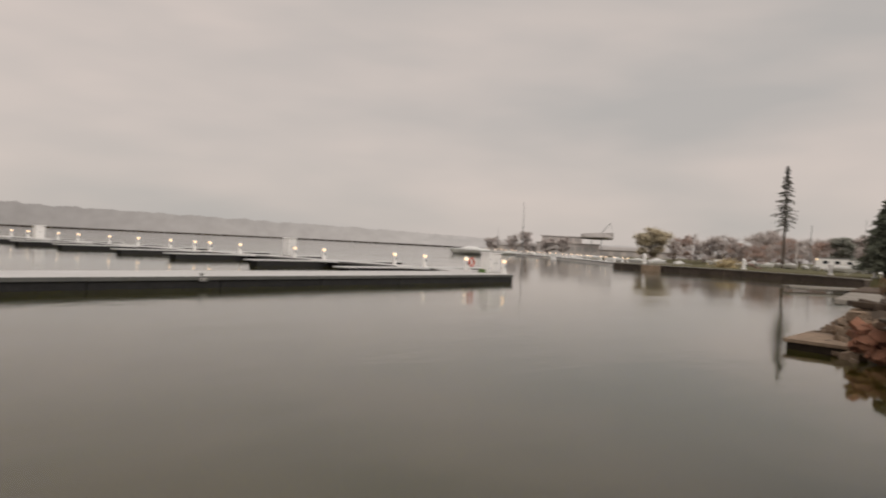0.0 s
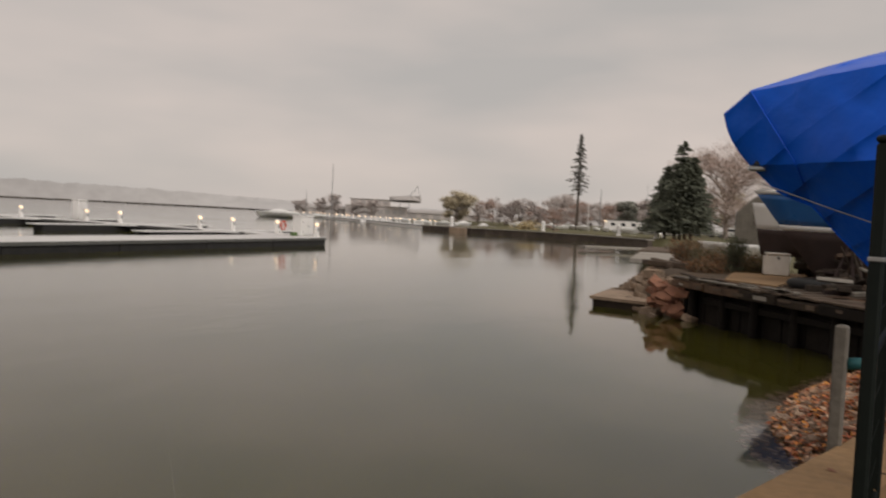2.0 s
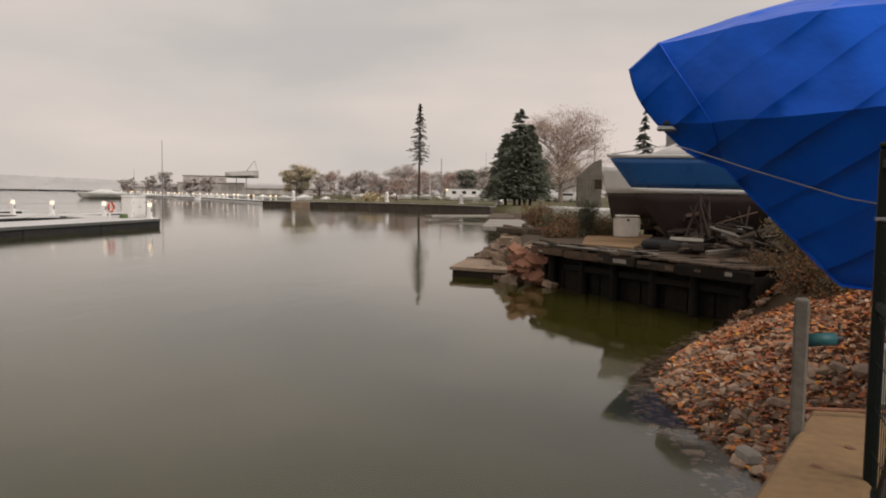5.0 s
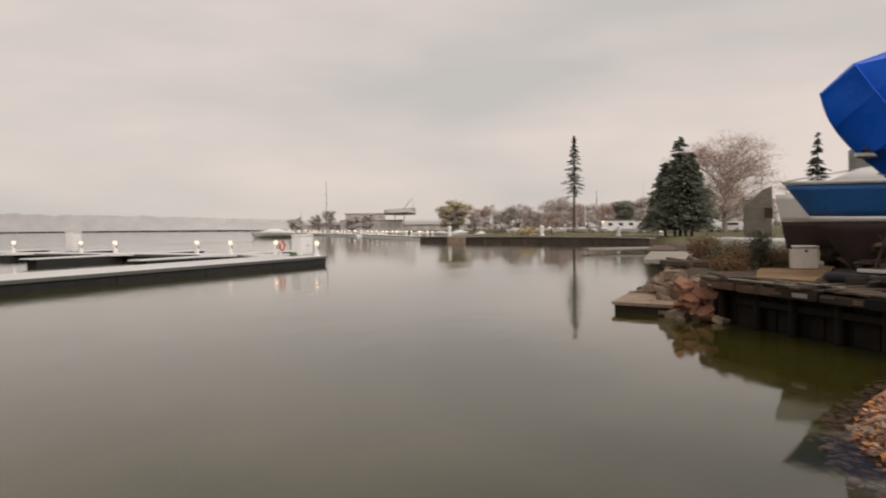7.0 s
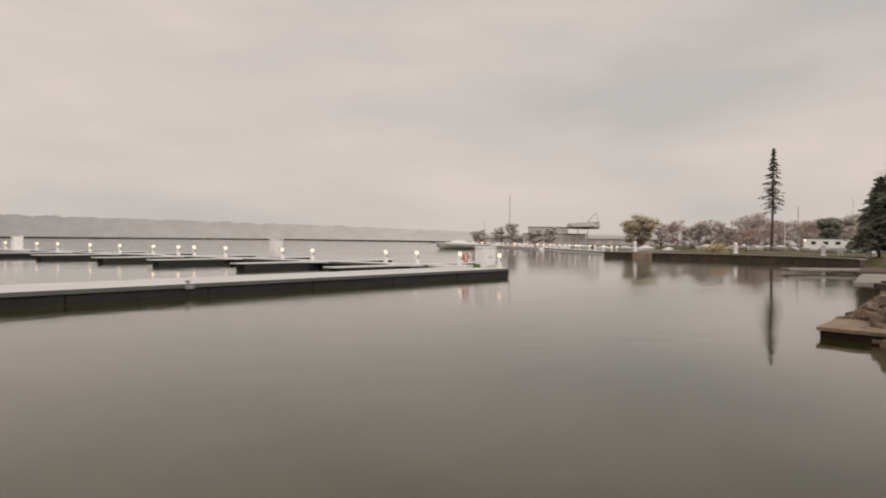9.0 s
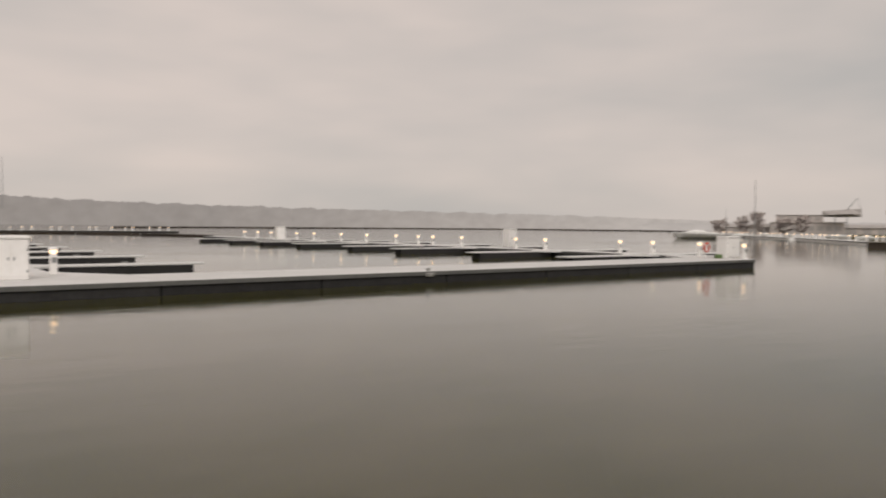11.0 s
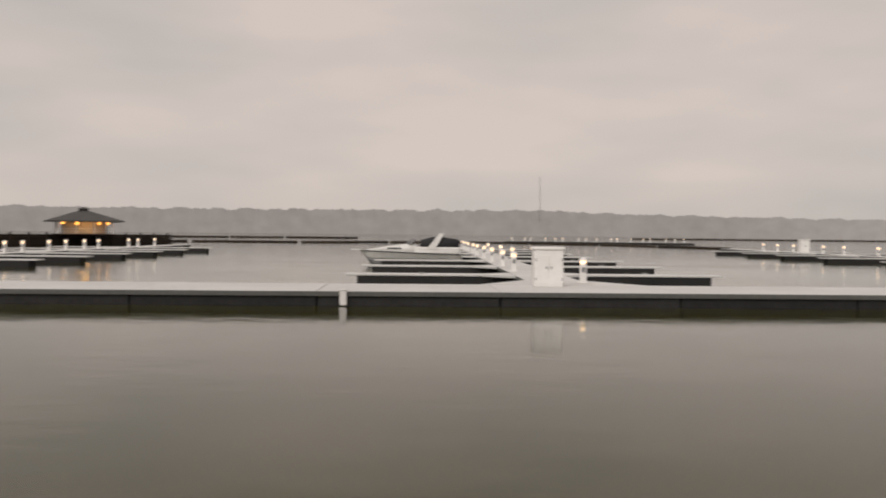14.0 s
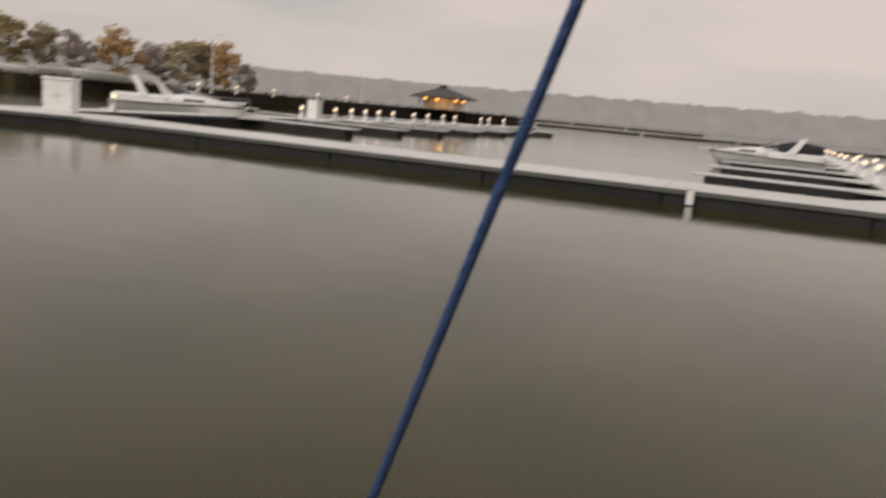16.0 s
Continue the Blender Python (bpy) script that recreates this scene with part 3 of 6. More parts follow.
def dock_box(x, y, w, h, d=0.8, rz=0.0):
    """A white equipment cabinet on a dock, with a lid, two doors and latches."""
    root = thing("dock_box", "tall white fibreglass equipment cabinet on the dock", "dock cabinet", pose(x, y, DECK_Z, 0, 0, rz), group="dock cabinets")
    part("body", Shape().box((0, 0, (h - 0.12) / 2), (w, d, h - 0.12), chamfer=0.03), M_WHITE, root)
    part("lid", Shape().box((0, 0, h - 0.06), (w + 0.1, d + 0.1, 0.12), chamfer=0.04), M_WHITE, root)
    for s in (-1, 1):
        dr = part("door", Shape().box((s * w * 0.245, -d / 2 - 0.012, h * 0.44), (w * 0.46, 0.025, h * 0.72), chamfer=0.008), M_WHITE, root)
        part("latch", Shape().box((s * w * 0.08, -d / 2 - 0.035, h * 0.48), (0.05, 0.03, 0.12), chamfer=0.008), M_RUB, dr)
        for k in (0.2, 0.68):
            part("hinge", Shape().box((s * w * 0.45, -d / 2 - 0.03, h * k), (0.04, 0.03, 0.1)), M_RUB, dr)
    return root


dock_box(4.15, 31.2, 1.12, 1.52)
dock_box(46.6, 31.2, 1.5, 1.45)
dock_box(50.6, 57.4, 1.0, 1.75)
dock_box(48.4, 103, 1.2, 1.7)
dock_box(-36.1, 57.0, 0.95, 1.5)
dock_box(-32.75, 29.2, 1.45, 1.65, rz=24)
# life ring on its stand
lr = thing("life_ring_post", "red and white life ring hung on a white post", "life ring", pose(44.3, 31.3, DECK_Z))
part("post", Shape().box((0, 0.1, 0.5), (0.09, 0.09, 1.0), chamfer=0.01), M_WHITE, lr)
part("ring", Shape().ring((0, -0.03, 0.72), 0.27, 0.075), M_RED, lr, "red life ring", smooth=True)
for a in range(4):
    an = a * math.pi / 2 + 0.785
    part("band", Shape().box((0.27 * math.cos(an), -0.03, 0.72 + 0.27 * math.sin(an)), (0.1, 0.17, 0.1), chamfer=0.02), M_WHITE, lr, "white band")
hz = Shape()
for k in range(5):
    hz.ring((45.2, 31.0, DECK_Z + 0.04 + 0.05 * k), 0.26 - 0.015 * k, 0.028, axis="z", n=18, k=6)
solo("coiled_hose", hz, M_GREENTUB, "coiled green garden hose lying on the dock", "hose", smooth=True)

# far floats that close the marina
def boom(pts, label, r=0.35):
    root = thing("floating_boom", label, "floating breakwater", group="booms")
    for a, b in zip(pts, pts[1:]):
        L = math.dist(a, b)
        n = max(1, int(L / 18))
        for i in range(n):
            p = [a[k] + (b[k] - a[k]) * (i + 0.02) / n for k in (0, 1)]
            q = [a[k] + (b[k] - a[k]) * (i + 0.98) / n for k in (0, 1)]
            j = 0.12 * noise.noise((p[0] * 0.3, p[1] * 0.3, 1))
            part("log", Shape().tube((p[0], p[1], 0.1 + j), (q[0], q[1], 0.1 - j), r, r * 0.9, 6), M_TIMBER, root, smooth=True)


boom([(-140, 176), (-80, 180), (-31, 190), (10, 218), (41, 192), (57, 150)], "long dark floating log boom across the water")
boom([(-200, 290), (-120, 300), (-60, 330), (-30, 340)], "dark floating log boom far out", 0.6)
boom([(120, 470), (200, 488), (300, 495), (420, 470), (430, 330), (330, 238), (214, 160)], "dark floating log boom far out", 0.75)
far_line = float_run("far_dock", (22, 232), (74, 222), 2.4, "far pale floating dock with lit posts")
for i in range(17):
    copy_thing(ped, pose(24 + 3.0 * i + 0.8 * math.sin(i * 2.3), 231.5 - 0.58 * i, DECK_Z))

# ---- pavilion on the timber breakwater
bw = thing("timber_breakwater", "long dark timber crib breakwater behind the docks", "breakwater")
p, q = Vector((-100, 62, 0)), Vector((-49, 148, 0))
dv = (q - p).normalized()
nv = Vector((dv.y, -dv.x, 0))
L = (q - p).length
ang = math.atan2(dv.y, dv.x)
for k in range(6):
    c = p + dv * L / 2 + Vector((0, 0, 0.12 + 0.3 * k))
    part("beam", Shape().box(c, (L - 0.4 * (k % 2), 4.2, 0.26), ang, chamfer=0.03), M_TIMBER, bw)
pile_me = Shape().tube((0, 0, -1), (0, 0, 2.1), 0.17, 0.15, 8).mesh("pile")
pile_me.materials.append(M_TIMBER)
for i in range(34):
    c = p + dv * (L * (i + 0.5) / 34) + nv * 2.25
    o = part("pile", pile_me, M_TIMBER, bw)
    o.location = c
pv = thing("pavilion", "small square pavilion with grey hipped roof and lit orange lamps", "pavilion", pose(-56, 129.6, 1.76, 0, 0, 28))
part("floor", Shape().box((0, 0, 0.05), (9.0, 8, 0.1)), M_PLANK, pv)
part("wall", Shape().box((0, 0.4, 1.1), (6.2, 5.2, 2.0), chamfer=0.03), M_WARMWALL, pv, "cream wall warmed by lamps")
for x in (-3.9, -1.3, 1.3, 3.9):
    for y in (-3.3, 3.3):
        part("column", Shape().box((x, y, 1.15), (0.22, 0.22, 2.1), chamfer=0.02), M_WHITE, pv)
part("railing", Shape().box((0, -3.3, 0.9), (7.6, 0.07, 0.07)).box((0, -3.3, 0.5), (7.6, 0.05, 0.05)), M_WHITE, pv)
rf = Shape().loft([[(-5.6, -4.8, 2.0), (5.6, -4.8, 2.0), (5.6, 4.8, 2.0), (-5.6, 4.8, 2.0)], [(-5.6, -4.8, 2.16), (5.6, -4.8, 2.16), (5.6, 4.8, 2.16), (-5.6, 4.8, 2.16)],
                   [(-0.9, -0.7, 3.75), (0.9, -0.7, 3.75), (0.9, 0.7, 3.75), (-0.9, 0.7, 3.75)]])
roof = part("roof", rf, M_SHINGLE, pv)
part("cupola", Shape().box((0, 0, 3.9), (1.3, 1.0, 0.35)).loft([[(-1, -0.8, 4.06), (1, -0.8, 4.06), (1, 0.8, 4.06), (-1, 0.8, 4.06)], [(-0.1, -0.1, 4.4), (0.1, -0.1, 4.4), (0.1, 0.1, 4.4), (-0.1, 0.1, 4.4)]]), M_SHINGLE, roof)
for x in (-3.2, -1.2, 2.0, 3.3):
    part("lamp", Shape().lathe((x, -3.5, 1.6), [(0.1, 0), (0.24, 0.08), (0.26, 0.24), (0.12, 0.34)], 10), M_LAMP, pv, "glowing orange lamp")


# ---- boats
def hull_rings(L, B, z0, zb, zs, v0, v1, rake=1.2, nv=5, nu=16, full=2.2):
    """Open rings of a hull from bow (x = L/2) to stern between two heights (0 keel, 1 sheer)."""
    rings = []
    for i in range(nu + 1):
        u = i / nu
        half = B / 2 * (1 - (1 - min(u / 0.62, 1)) ** full) * (1 - 0.12 * max(0, (u - 0.62) / 0.38) ** 2)
        sheer = zb + (zs - zb) * u ** 0.8
        left, right = [], []
        for k in range(nv + 1):
            v = v0 + (v1 - v0) * k / nv
            z = z0 + (sheer - z0) * v
            w = max(0.012, half * (0.12 + 0.88 * v ** 0.55)) if i else 0.012
            x = L / 2 - L * u - rake * (1 - v) * (1 - u) ** 2
            left.append((x, w, z))
            right.append((x, -w, z))
        rings.append(left[::-1] + right if v0 <= 0 else left[::-1] + right)
    return rings


def motor_cruiser(m, L, B, label, canvas=True):
    """An express cruiser: white hull, foredeck, cabin, windscreen, radar arch and canvas."""
    root = thing("motor_cruiser", label, "motor boat", m, group="moored boats")
    zb, zs = 1.3, 1.0
    # Lower half is painted grey for the shade on the white hull side.
    part("lower_hull", Shape().loft(hull_rings(L, B, -0.35, zb, zs, 0.0, 0.5)), M_RUB, root, "lower hull greyed for shade", smooth=True)
    part("hull", Shape().loft(hull_rings(L, B, -0.35, zb, zs, 0.505, 1.0)), M_WHITEP, root, smooth=True)
    for s in (-1, 1):
        part("rub_strake", Shape().path([(L / 2 - L * u, s * (B / 2 * (1 - (1 - min(u / 0.62, 1)) ** 2.2) * (1 - 0.12 * max(0, (u - 0.62) / 0.38) ** 2) + 0.01), zb + (zs - zb) * u ** 0.8 - 0.06) for u in (0.02, 0.1, 0.2, 0.32, 0.45, 0.62, 0.8, 1.0)], 0.045, 6), M_DARK, root)
    rings = []
    for u, w, h in ((0.08, 0.12, 0.03), (0.18, 0.42, 0.25), (0.32, 0.68, 0.5), (0.46, 0.78, 0.7), (0.56, 0.8, 0.72)):
        x, z = L / 2 - L * u, zb + (zs - zb) * u - 0.02
        y = B / 2 * w
        rings.append([(x, y, z), (x, y * 0.86, z + h * 0.8), (x, y * 0.4, z + h), (x, -y * 0.4, z + h), (x, -y * 0.86, z + h * 0.8), (x, -y, z)])
    cab = part("cabin", Shape().loft(rings), M_WHITEP, root, smooth=True)
    for s in (-1, 1):
        part("cabin_window", Shape().prism([(L / 2 - L * 0.28, s * B * 0.305), (L / 2 - L * 0.42, s * B * 0.372), (L / 2 - L * 0.42, s * B * 0.352), (L / 2 - L * 0.28, s * B * 0.29)], zb + 0.06, zb + 0.2), M_GLASS, cab)
    ws = Shape().loft([[(L * 0.0, B * 0.36, zs + 0.75), (L * 0.06, 0, zs + 0.85), (L * 0.0, -B * 0.36, zs + 0.75)], [(-L * 0.06, B * 0.33, zs + 1.25), (-L * 0.025, 0, zs + 1.3), (-L * 0.06, -B * 0.33, zs + 1.25)]], closed=False)
    part("windscreen", ws, M_GLASS, root, "dark raked windscreen")
    part("coaming", Shape().box((-L * 0.26, 0, zs + 0.28), (L * 0.44, B * 0.86, 0.6), chamfer=0.12), M_WHITEP, root)
    for s in (-1, 1):
        arch = Shape().loft([[(-L * 0.2 + dx, s * B * 0.43 + dy, zs + 0.4) for dx, dy in ((-0.35, -0.05), (0.35, -0.05), (0.35, 0.05), (-0.35, 0.05))], [(-L * 0.3 + dx, s * B * 0.36 + dy, zs + 1.75) for dx, dy in ((-0.2, -0.05), (0.2, -0.05), (0.2, 0.05), (-0.2, 0.05))]])
        part("arch_leg", arch, M_WHITEP, root)
    part("arch_top", Shape().box((-L * 0.3, 0, zs + 1.78), (0.45, B * 0.76, 0.1), chamfer=0.03), M_WHITEP, root)
    if canvas:
        rr = [[(x, y * 1.0, zs + 0.5), (x, y * 0.95, zs + h), (x, y * 0.5, zs + h + 0.16), (x, -y * 0.5, zs + h + 0.16), (x, -y * 0.95, zs + h), (x, -y, zs + 0.5)] for x, y, h in ((-L * 0.1, B * 0.3, 1.05), (-L * 0.2, B * 0.34, 1.3), (-L * 0.3, B * 0.35, 1.35), (-L * 0.47, B * 0.36, 1.15))]
        part("canvas_cover", Shape().loft(rr), M_CANVAS, root, "black canvas cockpit cover", smooth=True)
    rail = Shape()
    for s in (-1, 1):
        pts = [(L / 2 - L * u, s * max(0.05, B / 2 * (1 - (1 - u / 0.62) ** 2.2) - 0.08), zb - 0.15 * u + 0.55) for u in (0.0, 0.08, 0.18, 0.3, 0.4)]
        rail.path(pts, 0.018, 5)
        for p in pts:
            rail.tube((p[0], p[1], p[2] - 0.55), p, 0.014, n=5)
    part("bow_rail", rail, M_GALV, root)
    part("pulpit", Shape().box((L / 2 + 0.2, 0, zb - 0.03), (0.9, 0.4, 0.08), chamfer=0.03), M_WHITEP, root)
    part("swim_platform", Shape().box((-L / 2 - 0.3, 0, 0.3), (0.7, B * 0.8, 0.1), chamfer=0.03), M_WHITEP, root)
    return root


motor_cruiser(pose(-1.9, 65.2, 0.02, 0, 0, 180) @ Matrix.Diagonal((1, 1, 0.88, 1)), 8.3, 2.9, "white express cruiser with black canvas moored beside the pier")
motor_cruiser(pose(-39.3, 45.2, -0.1, 0, 0, 8) @ Matrix.Diagonal((0.99, 1.0, 0.98, 1)), 10.2, 3.3, "large white express cruiser with raised arch moored at the dock", canvas=False)

pl_data = bpy.data.lights.new("pavilion_lamp", "POINT")
pl_data.energy, pl_data.color, pl_data.shadow_soft_size = 55, (1.0, 0.5, 0.14), 0.5
pl = new("pavilion_lamp", pl_data)
pl.location = (-54.2, 126.0, 3.35)

# ---- ground and shore
SHORE = [(-40, 16.0), (4.9, -1.0), (5.6, -1.25), (7.2, -0.95), (8.1, -0.62), (8.9, -0.42), (9.9, -0.28), (11.3, -0.45), (13.5, -1.2), (15.8, -2.1), (18.2, -1.4), (20.6, 1.6), (22.6, 3.5), (25, 4.4), (28, 4.9),
         (33, 5.3), (37, 5.0), (44, 6.2), (52, 7.6), (60, 8.8), (76, 10.6), (93.2, 12.9), (98.2, 17.0), (102.6, 21.4), (106.8, 29.7), (108.7, 38.3), (109.4, 47.6), (116, 47.8), (140, 50), (158, 54), (175, 66), (230, 112), (420, 200), (420, -300), (-40, -300)]


def shore_distance(x, y):
    """Metres inland of the water's edge; negative over the water."""
    best, inside = 1e9, False
    n = len(SHORE)
    for i in range(n):
        ax, ay = SHORE[i]
        bx, by = SHORE[(i + 1) % n]
        if (ay > y) != (by > y) and x < (bx - ax) * (y - ay) / (by - ay) + ax:
            inside = not inside
        dx, dy = bx - ax, by - ay
        t = max(0, min(1, ((x - ax) * dx + (y - ay) * dy) / (dx * dx + dy * dy)))
        best = min(best, (x - ax - t * dx) ** 2 + (y - ay - t * dy) ** 2)
    return math.sqrt(best) * (1 if inside else -1)


def wall_side(x, y):
    """Metres on the water side of the seawall's outer face line."""
    return (y - (0.728 - 0.377 * x)) * 0.936


def ground_height(x, y):
    if x < 4.85:
        return 1.08 if wall_side(x, y) < -0.3 else -1.2
    d = shore_distance(x, y)
    top = 1.1 if x < 30 else (1.1 - 0.17 * min(1, (x - 30) / 30))
    steep = 0.42 if x < 15 else (0.9 if x < 60 else 3.0)
    z = -0.12 + steep * d
    z = min(z, top)
    if d > 0 and x < 20:
        z += 0.05 * noise.noise((x * 1.3, y * 1.3, 0)) * min(1, d)
    return max(z, -1.5)


def ground_sheet(xs, ys):
    s = Shape()
    for y in ys:
        for x in xs:
            s.v.append((x, y, ground_height(x, y)))
    n = len(xs)
    for j in range(len(ys) - 1):
        for i in range(n - 1):
            a = j * n + i
            if max(s.v[a][2], s.v[a + 1][2], s.v[a + n][2], s.v[a + n + 1][2]) > -0.9:
                s.f.append((a, a + 1, a + n + 1, a + n))
    return s


xs = [-40 + 3 * i for i in range(10)] + [-10 + 0.3 * i for i in range(120)] + [26 + 1.6 * i for i in range(60)] + [122 + 10 * i for i in range(30)]
ys = [-300 + 20 * i for i in range(13)] + [-40 + 2.5 * i for i in range(13)] + [-7.5 + 0.3 * i for i in range(52)] + [8.2 + 1.5 * i for i in range(24)] + [46 + 6 * i for i in range(13)]
gm = ground_sheet(xs, ys)
ground = solo("ground", gm, M_LAWN, "autumn lawn and soil along the lake shore", "ground", kind="structure", smooth=True)
ground.data.materials.append(M_SOIL)
ground.data.materials.append(M_YARD)
for pl in ground.data.polygons:
    c = pl.center
    if c.x < 4.9:
        pl.material_index = 2
    elif c.x < 27 or (c.x < 62 and shore_distance(c.x, c.y) < 4):
        pl.material_index = 1

# ---- seawall with its concrete cap
WALL_ANG = math.atan2(-0.377, 1.0)


def on_wall(along, across, z):
    """A point of the cap: metres along it from the line's zero, and landward of its outer edge."""
    c, s = math.cos(WALL_ANG), math.sin(WALL_ANG)
    return (along * c + across * s, 0.728 + along * s - across * c, z)


def wall_block(a0, a1, c0, c1, z0, z1, bevel=0.02):
    m = on_wall((a0 + a1) / 2, (c0 + c1) / 2, (z0 + z1) / 2)
    return Shape().box(m, (a1 - a0, c1 - c0, z1 - z0), WALL_ANG, chamfer=bevel)


sw = thing("seawall", "tan concrete seawall with a flat cap", "seawall", kind="structure")
part("wall_face", wall_block(-32, 5.0, 0.04, 0.4, -1.2, 1.0), M_CONCG, sw)
for k in range(9):
    a1 = 5.08 - 4.1 * k
    part("cap_slab", wall_block(a1 - 4.08, a1, 0.0, 0.415, 1.0, 1.2, 0.025), M_CONC, sw)
pw = thing("path_edge", "grey concrete path slabs behind the seawall", "path", kind="structure")
for k in range(8):
    a1 = 5.0 - 1.5 * k
    part("paving_slab", wall_block(a1 - 1.48, a1, 0.425, 1.9, 0.95, 1.1, 0.015), M_PATH, pw)
rb = thing("red_bar", "red painted steel bar lying across the seawall cap", "steel bar")
part("bar", Shape().box((2.585, -0.75, 1.217), (0.034, 0.48, 0.03), -0.1, chamfer=0.008), M_REDPAINT, rb)
part("end_plate", Shape().box((2.595, -0.5, 1.212), (0.036, 0.022, 0.022), -0.1, chamfer=0.006), M_DARK, rb, "dark end plate")
solo("red_pipe", Shape().tube((4.5, -0.85, 1.24), (4.55, -1.4, 1.24), 0.011, n=8), M_BRICK, "thin rusty red pipe lying at the cap's end", "pipe")
for k, (a, c) in enumerate(((3.9, 0.2), (3.2, 0.28), (4.3, 0.3), (1.8, 0.25), (3.0, 0.42))):
    x, y, z = on_wall(a, c, 1.2)
    solo("leaf_on_cap", Shape().loft([[(x - 0.03, y, z + 0.004), (x, y + 0.02, z + 0.012), (x + 0.035, y + 0.01, z + 0.004)], [(x - 0.02, y + 0.04, z + 0.004), (x, y + 0.05, z + 0.016), (x + 0.02, y + 0.045, z + 0.004)]], closed=False), M_LEAVES, "small dry brown leaf on the concrete cap", "leaf", group="leaves on the cap")

# post at the seawall with its teal pipe
wp = thing("wooden_post", "weathered grey wooden post standing beside the seawall", "post", pose(4.2, -0.85, 0))
part("post", Shape().box((0, 0, 0.9), (0.076, 0.076, 2.04), -0.2, chamfer=0.012), M_POSTW, wp)
part("cable", Shape().tube((0.055, -0.02, 1.5), (0.056, -0.02, 1.9), 0.008, n=6), M_DARK, wp, "black cable")
tp = thing("teal_pipe", "short teal plastic pipe on the wooden post", "pipe")
part("pipe", Shape().tube((4.215, -0.885, 1.69), (4.24, -1.03, 1.7), 0.036, n=14), M_TEAL, tp, smooth=True)
part("end_cap", Shape().tube((4.24, -1.03, 1.7), (4.25, -1.07, 1.701), 0.026, 0.018, n=12), M_DARK, tp, "black end cap")


# ---- fence
def fence_panel(p0, p1, z0, z1, name_label):
    root = thing("mesh_fence", name_label, "fence", group="mesh fences")
    a, b = Vector((*p0, 0)), Vector((*p1, 0))
    d = b - a
    L = d.length
    d.normalize()
    ang = math.atan2(d.y, d.x)
    mid = (a + b) / 2
    for z in (z0 + 0.02, (z0 + z1) * 0.5 + 0.1, z1 - 0.03):
        part("rail", Shape().box((mid.x, mid.y, z), (L, 0.035, 0.04), ang, chamfer=0.006), M_FENCE, root)
    wire = Shape()
    n = int(L / 0.05)
    for i in range(1, n):
        q = a + d * (L * i / n)
        wire.tube((q.x, q.y, z0), (q.x, q.y, z1 - 0.04), 0.0022, n=4, caps=False)
    for k in range(1, int((z1 - z0) / 0.2)):
        z = z0 + 0.2 * k
        wire.tube((a.x, a.y, z), (b.x, b.y, z), 0.0026, n=4, caps=False)
    part("wire_mesh", wire, M_FENCE, root)
    return root


def fence_post(x, y, z1, r=0.048):
    root = thing("fence_post", "dark green steel fence post", "fence post", pose(x, y, 0), group="fence posts")
    part("tube", Shape().box((0, 0, (1.0 + z1) / 2), (2 * r, 2 * r, z1 - 1.0), -0.15, chamfer=0.012), M_FENCE, root)
    part("cap", Shape().box((0, 0, z1 + 0.012), (2.2 * r, 2.2 * r, 0.03), -0.15, chamfer=0.01), M_FENCE, root)
    part("clamp", Shape().box((0, 0, 2.37), (2 * r + 0.008, 2 * r + 0.008, 0.018), -0.15, chamfer=0.003).tube((0.02, -r - 0.06, 2.37), (0.02, -r, 2.37), 0.008, n=6), M_GALV, root, "galvanised clamp")
    return root


fence_post(2.37, -0.84, 2.82, 0.027)
fence_post(3.45, -1.0, 2.68, 0.027)
fence_panel((2.4, -0.845), (3.42, -0.995), 1.14, 2.64, "dark green welded mesh fence panel beside the seawall")
fence_panel((2.385, -0.89), (2.62, -2.6), 1.14, 2.78, "dark green welded mesh fence panel with a small sign")
fence_post(2.63, -2.65, 2.82)
sg = thing("fence_sign", "small white sign with green border on the fence", "sign")
part("board", Shape().box((2.378, -1.0, 2.69), (0.008, 0.14, 0.13), 0.137, chamfer=0.002), M_SIGN, sg)
part("border", Shape().box((2.373, -1.0, 2.745), (0.004, 0.13, 0.01), 0.137).box((2.373, -1.0, 2.665), (0.004, 0.13, 0.01), 0.137), M_FENCE, sg, "green border bars")
part("symbol", Shape().box((2.373, -0.99, 2.705), (0.004, 0.06, 0.04), 0.137), M_FENCE, sg)

